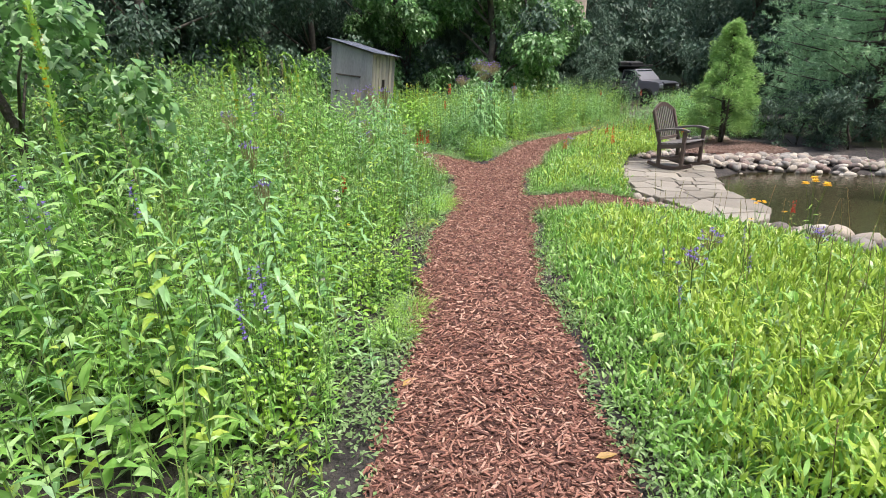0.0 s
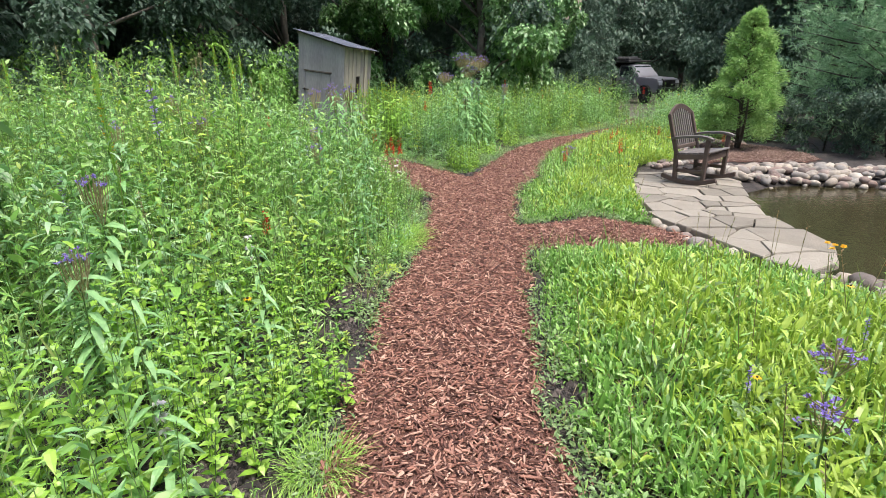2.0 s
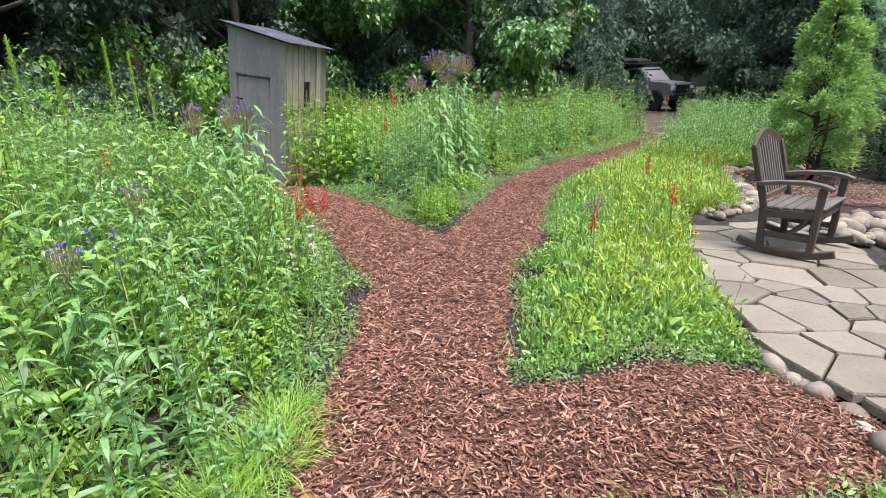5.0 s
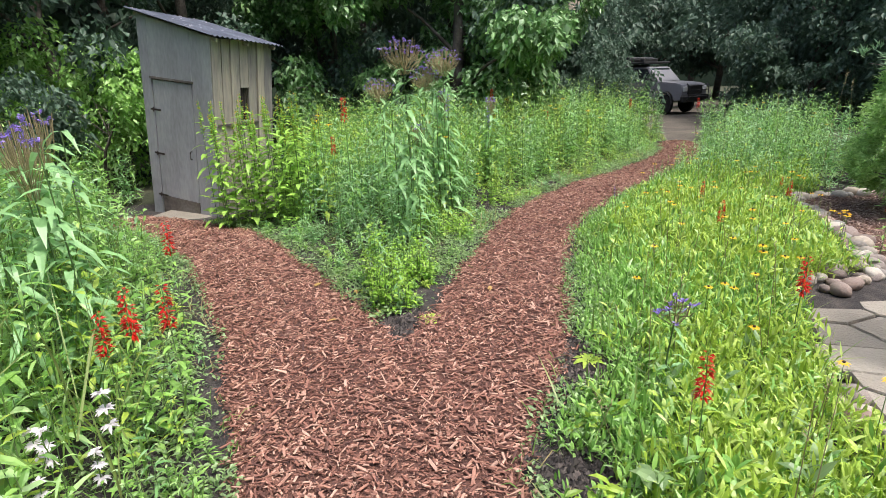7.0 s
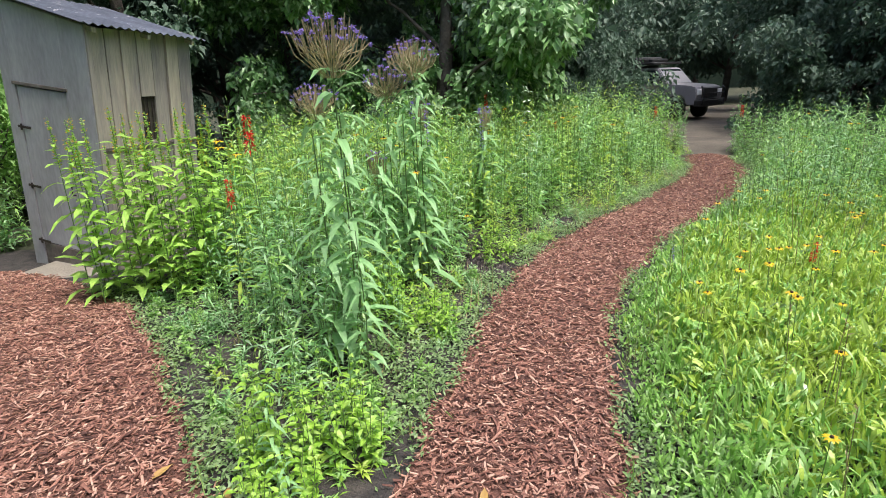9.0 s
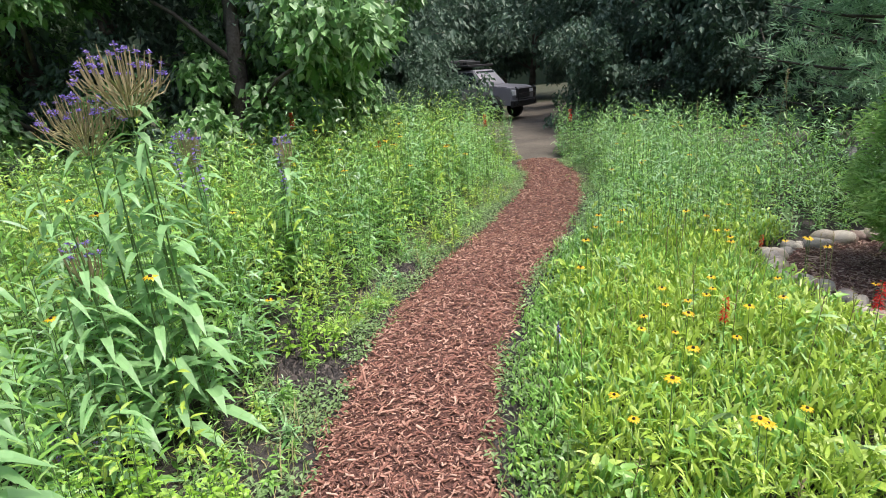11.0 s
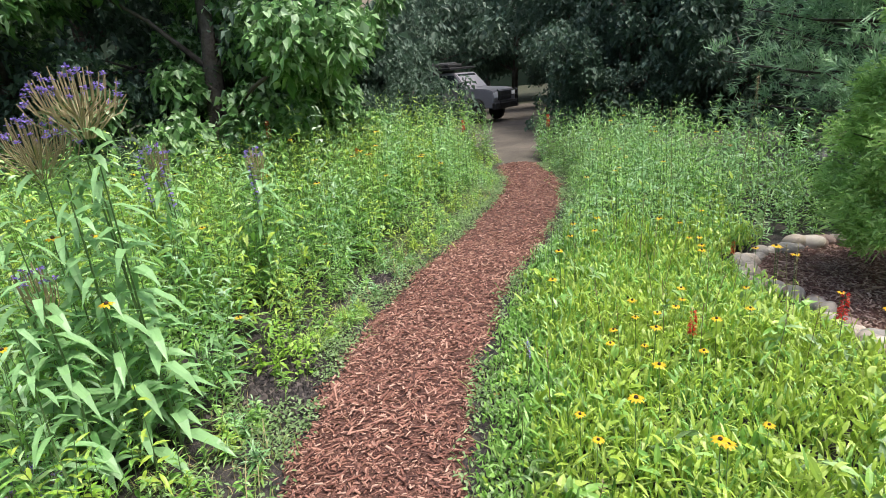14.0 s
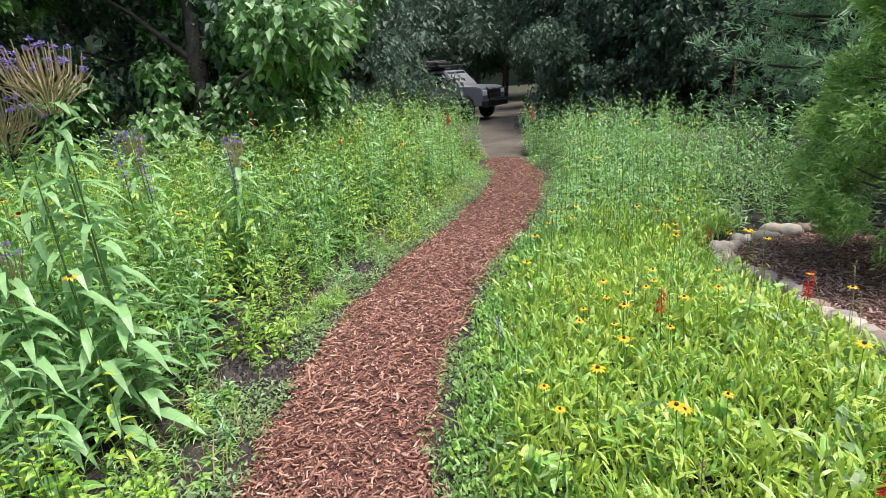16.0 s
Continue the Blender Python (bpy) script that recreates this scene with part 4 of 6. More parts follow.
def rocking_bench():
    ob = empty("rocking_bench", pose(4.13, 9.02, PATIO_Z, 0, 0, -140), "weathered dark wooden rocking bench on the flagstone patio", "bench")
    W, D = 0.33, 0.22
    for sx in (-W, W):
        part("rocker", sweep([(sx, -0.38 + 0.76 * i / 12, 0.035 + 0.07 * ((i - 6) / 6) ** 2) for i in range(13)], 0.05, 0.06), M_TEAK, ob)
        part("front_leg", beam(bmesh.new(), (sx, D - 0.02, 0.06), (sx, D, 0.64), 0.055, 0.055, 0.006), M_TEAK, ob)
        part("back_leg", beam(bmesh.new(), (sx, -D + 0.03, 0.06), (sx, -D + 0.02, 0.42), 0.055, 0.055, 0.006), M_TEAK, ob)
        part("back_post", beam(bmesh.new(), (sx, -D + 0.02, 0.42), (sx, -D - 0.13, 0.95), 0.05, 0.05, 0.006), M_TEAK, ob)
        part("side_rail", beam(bmesh.new(), (sx, -D, 0.37), (sx, D, 0.41), 0.035, 0.07, 0.005), M_TEAK, ob)
        part("stretcher", beam(bmesh.new(), (sx, -D, 0.19), (sx, D, 0.19), 0.03, 0.05, 0.005), M_TEAK, ob)
        part("armrest", sweep([(sx, -D - 0.06, 0.63), (sx, -0.1, 0.66), (sx, 0.1, 0.675), (sx, D, 0.66), (sx, D + 0.07, 0.635)], 0.075, 0.035), M_TEAKTOP, ob)
    part("front_rail", beam(bmesh.new(), (-W, D - 0.01, 0.385), (W, D - 0.01, 0.385), 0.035, 0.08, 0.005), M_TEAK, ob)
    part("back_rail", beam(bmesh.new(), (-W, -D, 0.36), (W, -D, 0.36), 0.035, 0.07, 0.005), M_TEAK, ob)
    part("lower_rail", beam(bmesh.new(), (-W, 0.0, 0.19), (W, 0.0, 0.19), 0.03, 0.05, 0.005), M_TEAK, ob)
    for i in range(6):
        y = -D + 0.035 + i * 0.082
        part("seat_slat", beam(bmesh.new(), (-W, y, 0.425 + 0.008 * i - 0.012 * math.sin(i * 0.6)), (W, y, 0.425 + 0.008 * i - 0.012 * math.sin(i * 0.6)), 0.068, 0.02, 0.004), M_TEAKTOP, ob)
    part("top_rail", sweep([(-W + 2 * W * i / 14, -D - 0.13 - 0.035 * math.sin(math.pi * i / 14), 0.93 + 0.12 * math.sin(math.pi * i / 14)) for i in range(15)], 0.035, 0.07), M_TEAK, ob)
    part("waist_rail", beam(bmesh.new(), (-W, -D - 0.01, 0.5), (W, -D - 0.01, 0.5), 0.03, 0.05, 0.005), M_TEAK, ob)
    for i in range(10):
        q = (i + 1) / 11
        x = -W + 2 * W * q
        part("back_slat", beam(bmesh.new(), (x, -D - 0.01, 0.5), (x, -D - 0.13 - 0.03 * math.sin(math.pi * q), 0.92 + 0.115 * math.sin(math.pi * q)), 0.03, 0.016, 0.003), M_TEAKTOP, ob)
    return ob


rocking_bench()

# ---- outhouse shed ----
M_PLY = material("weathered_plywood", [(0.09, 0.085, 0.09), (0.25, 0.245, 0.265), (0.4, 0.395, 0.42), (0.52, 0.515, 0.535)], scale=2.6, rough=0.85, bump=0.3, fine=30, tint=0.12, stretch=0.3)
M_TAN = material("tan_boards", [(0.05, 0.045, 0.05), (0.21, 0.19, 0.185), (0.4, 0.35, 0.28), (0.37, 0.355, 0.365)], scale=5, rough=0.85, bump=0.4, fine=45, tint=0.15, stretch=0.12)
M_ROOF = material("galvanised_roof", [(0.07, 0.078, 0.1), (0.12, 0.13, 0.16), (0.2, 0.215, 0.25)], scale=3, rough=0.45, bump=0.15, metal=0.6, fine=30)
M_IRON = material("rusted_iron", [(0.025, 0.02, 0.018), (0.06, 0.045, 0.04)], scale=20, rough=0.7, bump=0.3, metal=0.4)
M_INSIDE = material("old_dark_board", [(0.03, 0.025, 0.02), (0.06, 0.05, 0.04)], scale=4, rough=0.9, bump=0.2)
M_STAIN = material("damp_stained_board", [(0.06, 0.05, 0.045), (0.12, 0.1, 0.09), (0.2, 0.18, 0.17)], scale=3, rough=0.9, bump=0.3, fine=25)


def outhouse():
    ob = empty("outhouse", pose(-2.93, 14.5, -0.17, 0, 8.0, -24.4), "narrow weathered grey plywood outhouse with slanting metal roof", "shed")
    W, D, HL, HR = 1.21, 1.18, 2.75, 2.55

    def top(x):
        return HL + (HR - HL) * x / W

    def panel(name, x0, x1, z0, z1, y, mat, slope=False, thick=0.025):
        bm = bmesh.new()
        box(bm, (x0, y, z0), (x1, y + thick, z1), 0.003)
        if slope:
            for v in bm.verts:
                if v.co.z > (z0 + z1) / 2:
                    v.co.z += top(v.co.x) - z1
        return part(name, bm, mat, ob)

    panel("front_panel", 0, 0.17, 0.0, HL, 0, M_PLY, True)
    panel("front_panel", 0.88, W, 0.0, HR, 0, M_PLY, True)
    panel("front_panel", 0.172, 0.878, 1.98, HL, 0, M_PLY, True)
    panel("header_strip", 0.15, 0.9, 1.955, 1.985, -0.014, M_STAIN)
    bm = bmesh.new()
    box(bm, (0.185, 0.006, 0.34), (0.865, 0.03, 1.945), 0.004)
    door = part("door", bm, M_PLY, ob, "closed grey plywood door")
    part("kick_board", box(bmesh.new(), (0.185, 0.004, 0.04), (0.865, 0.03, 0.335), 0.004), M_STAIN, door, "dark damp-stained foot of the door")
    for z in (0.35, 0.95, 1.55):
        bm = bmesh.new()
        box(bm, (0.12, -0.01, z - 0.012), (0.3, 0.0, z + 0.012), 0.002)
        tube(bm, [(0.178, -0.012, z - 0.03), (0.178, -0.012, z + 0.03)], [0.009, 0.009], 6)
        part("hinge", bm, M_IRON, door)
    bm = bmesh.new()
    tube(bm, [(0.8, 0.0, 0.95), (0.8, -0.03, 0.96), (0.8, -0.03, 1.05), (0.8, 0.0, 1.06)], [0.008] * 4, 6)
    part("door_pull", bm, M_IRON, door)
    part("door_stop", box(bmesh.new(), (0.18, 0.031, 0.02), (0.87, 0.05, 1.97), 0.002), M_INSIDE, ob)
    # boards of the low side, with a barred slot between them
    edges = [0.026 + 0.1645 * i for i in range(8)]
    for i, (a, c) in enumerate(zip(edges, edges[1:])):
        off = 0.004 * (i % 2)
        spans = ((0.0, 1.5), (1.93, HR)) if i == 3 else ((0.0, HR),)
        for z0, z1 in spans:
            part("board", box(bmesh.new(), (W - 0.024 + off, a + 0.003, z0 + 0.01 * (i % 3)), (W + off, c - 0.003, z1 - 0.01), 0.003), M_TAN, ob)
    part("window_lining", box(bmesh.new(), (W - 0.05, edges[3] - 0.02, 1.46), (W - 0.028, edges[4] + 0.02, 1.97), 0.002), M_INSIDE, ob, "dark slot window")
    for k in range(3):
        y = edges[3] + 0.035 + 0.046 * k
        bm = bmesh.new()
        tube(bm, [(W - 0.015, y, 1.5), (W - 0.015, y, 1.93)], [0.006, 0.006], 6)
        part("window_bar", bm, M_IRON, ob)
    part("batten", box(bmesh.new(), (W + 0.006, 0.02, 1.44), (W + 0.024, D, 1.47), 0.003), M_STAIN, ob)
    for y in (0.0, edges[2] - 0.02, edges[5]):
        part("corner_board", box(bmesh.new(), (W + 0.006, y, 0.0), (W + 0.026, y + 0.05, HR - 0.02), 0.003), M_TAN, ob)
    for i in range(7):
        part("back_board", box(bmesh.new(), (W * i / 7 + 0.003, D - 0.02, 0), (W * (i + 1) / 7 - 0.003, D, top(W * (i + 0.5) / 7) - 0.03), 0.003), M_PLY, ob)
        part("left_board", box(bmesh.new(), (0, 0.028 + (D - 0.05) * i / 7, 0), (0.02, 0.022 + (D - 0.05) * (i + 1) / 7, HL - 0.02), 0.003), M_PLY, ob)
    # corrugated roof
    bm = bmesh.new()
    n, cols = 64, []
    for i in range(n + 1):
        y = -0.1 + (D + 0.2) * i / n
        w = 0.011 * math.sin(i * math.tau / 4)
        cols.append([bm.verts.new((x, y, top(x) + 0.04 - 0.05 * y + w + t)) for t in (0, 0.003) for x in (-0.08, 0.5, W + 0.13)])
    for a, c in zip(cols, cols[1:]):
        for k in (0, 1):
            bm.faces.new((a[k], a[k + 1], c[k + 1], c[k]))
            bm.faces.new((a[k + 3], c[k + 3], c[k + 4], a[k + 4]))
        bm.faces.new((a[0], c[0], c[3], a[3]))
        bm.faces.new((a[2], a[5], c[5], c[2]))
    roof = part("roof", bm, M_ROOF, ob, "blue-grey corrugated metal roof")
    q = random.Random(3)
    litter = Batch()
    for i in range(34):
        x, y = q.uniform(-0.05, W + 0.1), q.uniform(-0.08, D)
        leaves(litter, F_WHITE, [(x, y, top(x) + 0.062 - 0.05 * y)], q.uniform(0, 6.3), 0.0, q.uniform(0.03, 0.06), q.uniform(0.02, 0.04), 0.0, 0.0, "kite")
    litter.ob("roof_litter", roof, "pale fallen petals on the roof")
    for y in (0.03, D / 2, D - 0.05):
        part("rafter", beam(bmesh.new(), (-0.06, y, top(-0.06) - 0.05 * y - 0.01), (W + 0.1, y, top(W + 0.1) - 0.05 * y - 0.01), 0.035, 0.045), M_TAN, roof)
    part("sill", box(bmesh.new(), (-0.03, -0.03, -0.1), (W + 0.03, D + 0.03, 0.035), 0.006), M_STAIN, ob)
    return ob


outhouse()
bm = bmesh.new()
box(bm, (-0.4, -0.2, -0.05), (0.4, 0.2, 0.05), 0.02)
step = part("stone_step", bm, M_FLAG, None, "flat tan stone step before the outhouse door")
step["category"] = "step"
step.matrix_world = pose(-2.35, 14.05, -0.155, 2, 3, -24)

# ---- parked truck ----
M_PAINT = material("grey_car_paint", [(0.19, 0.187, 0.205), (0.25, 0.245, 0.265)], scale=1, rough=0.35, bump=0, metal=0.0, fine=12)
M_BLACK = material("black_plastic", [(0.012, 0.012, 0.013), (0.03, 0.03, 0.03)], scale=4, rough=0.55, bump=0.1)
M_GLASS = material("tinted_glass", [(0.02, 0.025, 0.03), (0.03, 0.035, 0.04)], scale=1, rough=0.03, bump=0)
M_CHROME = material("dull_chrome", [(0.5, 0.5, 0.52), (0.62, 0.62, 0.64)], scale=2, rough=0.25, bump=0, metal=0.9)
M_LAMP = material("headlight_lens", [(0.6, 0.62, 0.65), (0.75, 0.77, 0.8)], scale=4, rough=0.1, bump=0)
M_TYRE = material("tyre_rubber", [(0.015, 0.015, 0.015), (0.03, 0.03, 0.03)], scale=8, rough=0.85, bump=0.3)


def profile(bm, pts, half, taper=0.0, bevel=0.03):
    """A side outline (x, z) drawn out across the vehicle's width, narrower by taper at the top."""
    zs = [p[1] for p in pts]

    def w(z):
        return half - taper * (z - min(zs)) / (max(zs) - min(zs))

    a = [bm.verts.new((x, w(z), z)) for x, z in pts]
    c = [bm.verts.new((x, -w(z), z)) for x, z in pts]
    bm.faces.new(a)
    bm.faces.new(list(reversed(c)))
    for i in range(len(pts)):
        j = (i + 1) % len(pts)
        bm.faces.new((a[j], a[i], c[i], c[j]))
    bmesh.ops.recalc_face_normals(bm, faces=bm.faces[:])
    if bevel:
        bmesh.ops.bevel(bm, geom=bm.edges[:], offset=bevel, segments=2, affect="EDGES")
    return bm


def slab(pts, thick):
    """A flat plate through 3D corner points, given thickness along its normal."""
    bm = bmesh.new()
    f = bm.faces.new([bm.verts.new(p) for p in pts])
    f.normal_update()
    n = f.normal.copy()
    g = bmesh.ops.extrude_face_region(bm, geom=[f])
    bmesh.ops.translate(bm, verts=[v for v in g["geom"] if isinstance(v, bmesh.types.BMVert)], vec=n * thick)
    bmesh.ops.recalc_face_normals(bm, faces=bm.faces[:])
    return bm


def wheel(parent, x, y):
    hub = bmesh.new()
    out = 1 if y > 0 else -1
    for r0, y0, y1 in ((0.2, 0.02, 0.13), (0.07, 0.1, 0.15)):
        tube(hub, [(x, y + out * (y0 - 0.02), 0.39), (x, y + out * y1 - out * 0.02, 0.39)], [r0, r0 * 0.8], 16)
    t = bmesh.new()
    tube(t, [(x, y - 0.11, 0.39), (x, y - 0.1, 0.39), (x, y + 0.1, 0.39), (x, y + 0.11, 0.39)], [0.33, 0.39, 0.39, 0.33], 24)
    tyre = part("wheel", t, M_TYRE, parent, "black rubber tyre on steel wheel")
    part("rim", hub, M_CHROME, tyre)


def truck():
    ob = empty("dump_truck", pose(11.2, 28.0, float(ground_z(11.5, 27.6)), 0, 0, -58) @ Matrix.Diagonal((.78, .86, .93, 1)), "grey pickup-based dump truck parked on the dirt lot", "truck")
    body = [(0.92, 0.55), (0.97, 0.95), (0.9, 1.16), (0.6, 1.24), (-0.5, 1.32), (-2.15, 1.34), (-2.2, 0.6), (-0.55, 0.55), (-0.47, 0.75), (-0.25, 0.9), (0.25, 0.9), (0.45, 0.75), (0.52, 0.55)]
    part("body", profile(bmesh.new(), body, 0.98, 0.06), M_PAINT, ob)
    cab = [(-0.45, 1.31), (-1.1, 1.92), (-2.05, 1.95), (-2.17, 1.33)]
    greenhouse = part("cab", profile(bmesh.new(), cab, 0.91, 0.14, 0.04), M_PAINT, ob)
    part("windscreen", slab([(-0.53, 0.8, 1.35), (-0.53, -0.8, 1.35), (-1.04, -0.68, 1.87), (-1.04, 0.68, 1.87)], 0.012), M_GLASS, greenhouse)
    for s in (1, -1):
        w = [(-0.74, s * 0.907, 1.36), (-1.16, s * 0.795, 1.84), (-1.92, s * 0.79, 1.86), (-1.98, s * 0.903, 1.36)]
        part("side_window", slab(w if s > 0 else list(reversed(w)), 0.012), M_GLASS, greenhouse)
        part("door_mirror", box(bmesh.new(), (-0.95, s * 1.0 - 0.03, 1.3), (-0.83, s * 1.16 + 0.03 * s, 1.55), 0.02) if s > 0 else box(bmesh.new(), (-0.95, -1.19, 1.3), (-0.83, -0.97, 1.55), 0.02), M_BLACK, ob)
        part("headlight", box(bmesh.new(), (0.86, min(s * 0.58, s * 0.9), 0.9), (0.985, max(s * 0.58, s * 0.9), 1.1), 0.02), M_LAMP, ob)
        part("running_board", box(bmesh.new(), (-2.1, min(s * 0.9, s * 1.06), 0.42), (-0.55, max(s * 0.9, s * 1.06), 0.48), 0.015), M_BLACK, ob)
        part("door_handle", box(bmesh.new(), (-1.9, min(s * 0.955, s * 0.99), 1.14), (-1.72, max(s * 0.955, s * 0.99), 1.19), 0.01), M_BLACK, ob)
        part("door_trim", box(bmesh.new(), (-2.1, min(s * 0.96, s * 0.995), 0.83), (-0.55, max(s * 0.96, s * 0.995), 0.89), 0.008), M_CHROME, ob)
        arch = tube(bmesh.new(), [(0.47 * math.cos(q), s * 0.985, 0.42 + 0.47 * math.sin(q)) for q in [math.pi * i / 8 for i in range(9)]], [0.03] * 9, 6)
        part("wheel_arch", arch, M_BLACK, ob)
        for x in (0.0, -3.55):
            wheel(ob, x, s * 0.84)
    part("grille", box(bmesh.new(), (0.9, -0.55, 0.8), (0.99, 0.55, 1.12), 0.015), M_BLACK, ob)
    part("bumper", box(bmesh.new(), (0.9, -1.0, 0.48), (1.1, 1.0, 0.72), 0.03), M_BLACK, ob)
    guard = bmesh.new()
    for y in (-0.85, 0.85):
        tube(guard, [(1.0, y * 0.9, 0.5), (1.18, y * 0.9, 0.6), (1.18, y * 0.9, 1.1), (1.05, y * 0.9, 1.2)], [0.03] * 4, 6)
    for z in (0.75, 0.95, 1.12):
        tube(guard, [(1.18, -0.77, z), (1.18, 0.77, z)], [0.022, 0.022], 6)
    part("grille_guard", guard, M_BLACK, ob)
    part("chassis", box(bmesh.new(), (-5.2, -0.45, 0.5), (-2.0, 0.45, 0.72), 0.02), M_BLACK, ob)
    bed = part("dump_bed", box(bmesh.new(), (-5.3, -1.05, 0.85), (-2.4, 1.05, 0.93), 0.01), M_BLACK, ob)
    for lo, hi in (((-5.3, -1.05, 0.94), (-2.4, -0.98, 1.5)), ((-5.3, 0.98, 0.94), (-2.4, 1.05, 1.5)), ((-2.46, -0.97, 0.94), (-2.38, 0.97, 2.05)), ((-5.3, -0.97, 0.94), (-5.23, 0.97, 1.5))):
        part("bed_side", box(bmesh.new(), lo, hi, 0.01), M_PAINT if lo[0] < -3 else M_BLACK, bed)
    part("cab_guard", box(bmesh.new(), (-2.45, -1.0, 2.06), (-1.2, 1.0, 2.14), 0.02), M_BLACK, ob)
    part("light_bar", box(bmesh.new(), (-1.85, -0.55, 2.15), (-1.6, 0.55, 2.28), 0.03), M_BLACK, ob)
    part("tarp_roller", tube(bmesh.new(), [(-2.3, -0.95, 2.26), (-2.3, 0.95, 2.26)], [0.11, 0.11], 10), M_BLACK, ob)
    return ob


truck()

# ---- black bin and tubs on the lot ----
bm = bmesh.new()
tube(bm, [(0, 0, 0), (0, 0, 0.05), (0, 0, 0.8), (0, 0, 0.82), (0, 0, 0.9), (0, 0, 0.93)], [0.22, 0.24, 0.29, 0.33, 0.33, 0.2], 14)
bin_ = part("refuse_bin", bm, M_BLACK, None, "black plastic refuse bin standing on the dirt lot", True)
bin_["category"] = "bin"
bin_.matrix_world = pose(11.2, 16.4, float(ground_z(11.2, 16.4))) @ Matrix.Diagonal((.7, .7, .7, 1))
tub = None
for x, y, tilt, s in ((8.75, 14.55, 70, .8), (9.15, 14.3, 85, 0.7)):
    if tub is None:
        bm = bmesh.new()
        tube(bm, [(0, 0, 0), (0, 0, 0.02), (0, 0, 0.34), (0, 0, 0.36), (0, 0, 0.33), (0, 0, 0.06)], [0.2, 0.22, 0.27, 0.29, 0.25, 0.2], 16)
        tub = part("plastic_tub", bm, M_BLACK, None, "black plastic nursery tub tipped on its side", True)
        tagged(tub, "", "tub", "tipped tubs")
        one = tub
    else:
        one = copy_thing(tub, Matrix())
    one.matrix_world = pose(x, y, float(ground_z(x, y)) + 0.24 * s, tilt, 0, 40 * s) @ Matrix.Diagonal((s, s, s, 1))


# ---- conifers ----
def cedar():
    ob = empty("cedar", pose(6.42, 12.1, float(ground_z(6.42, 12.1)) - 0.03, 0, 0, 60) @ Matrix.Diagonal((0.82, 0.82, 0.9, 1)), "small bright green cedar in the mulched bed", "tree")
    bm = bmesh.new()
    tube(bm, [(0, 0, -0.1), (0.03, 0, 0.4), (0, 0.04, 1.2), (0.02, 0, 2.6)], [0.075, 0.06, 0.045, 0.012], 8)
    tube(bm, [(0, 0, 0.0), (-0.16, -0.06, 0.25), (-0.34, -0.1, 0.75), (-0.4, -0.1, 1.4)], [0.05, 0.04, 0.03, 0.012], 7)
    r = random.Random(4)
    cs, rs = [], []
    for i in range(130):
        z = 0.34 + 2.5 * (i + r.random()) / 130
        env = np.interp(z, [0.3, 0.55, 1.0, 1.6, 1.85, 2.1, 2.5, 2.95], [0.5, 0.8, 0.85, 0.66, 0.42, 0.45, 0.3, 0.05])
        a, q = r.uniform(0, math.tau), env * math.sqrt(r.uniform(0.25, 1.0))
        tip = (math.cos(a) * q, math.sin(a) * q, z)
        if i % 2:
            tube(bm, [(0, 0, z - 0.2), tip], [0.014, 0.004], 4)
        cs.append(tip)
        rs.append(r.uniform(0.12, 0.22) * (0.6 if z > 2.4 else 1))
    part("trunk", bm, M_BARK, ob, "", True)
    b = Batch()
    n = 34000
    c, rad = np.array(cs), np.array(rs)
    k = rng.integers(0, len(c), n)
    d = rng.normal(0, 1, (n, 3))
    d /= np.linalg.norm(d, axis=1)[:, None]
    P = c[k] + d * (rad[k] * rng.uniform(0.3, 1.1, n))[:, None]
    leaves(b, L_CEDAR, P, np.arctan2(P[:, 1], P[:, 0]) + rng.normal(0, 0.7, n), rng.normal(0.5, 0.5, n), rng.uniform(0.05, 0.12, n), rng.uniform(0.014, 0.03, n), 0.3, rng.normal(0, 0.8, n), "kite")
    b.ob("crown", ob)


cedar()


def pine(seed, height, reach):
    r = random.Random(seed)
    ob = new("white_pine")
    bm = bmesh.new()
    tube(bm, [(0, 0, -0.1), (0.05, 0, height * 0.4), (0, 0.05, height * 0.75), (0, 0, height)], [0.14, 0.1, 0.06, 0.015], 9)
    P, D = [], []
    z = 0.35
    while z < height - 0.3:
        for k in range(6):
            a = k * math.tau / 6 + r.uniform(-.4, .4)
            ln = reach * (1 - (z / height) ** 1.3) * r.uniform(0.65, 1.1) + 0.25
            zb = z + r.uniform(-0.18, 0.18)
            tip = Vector((math.cos(a) * ln, math.sin(a) * ln, zb + ln * r.uniform(0.0, 0.42)))
            tube(bm, [(0, 0, zb), Vector((0, 0, zb)).lerp(tip, 0.55) - Vector((0, 0, 0.08)), tip], [0.03, 0.02, 0.006], 4)
            for j in range(int(9 + ln * 11)):
                q = r.uniform(0.3, 1.0)
                c = Vector((0, 0, zb)).lerp(tip, q) + Vector((r.gauss(0, .17), r.gauss(0, .17), r.gauss(0.06, .17)))
                P.append(c)
                D.append((math.atan2(tip.y, tip.x) + r.gauss(0, .7), r.uniform(0.0, 1.2)))
        z += r.uniform(0.3, 0.42)
    part("trunk", bm, M_BARK, ob, "", True)
    b = Batch()
    P, D = np.array(P), np.array(D)
    n = 13
    k = len(P) * n
    leaves(b, L_PINE, np.repeat(P, n, 0) + rng.normal(0, 0.03, (k, 3)), np.repeat(D[:, 0], n) + rng.normal(0, 0.65, k), np.repeat(D[:, 1], n) + rng.normal(0, 0.5, k), rng.uniform(0.12, 0.22, k), 0.021, 0.15, rng.uniform(0, 3, k), "kite")
    b.ob("needles", ob)
    return tagged(ob, "soft blue-green white pine with drooping needle tufts", "pine tree", "pines by the pond")


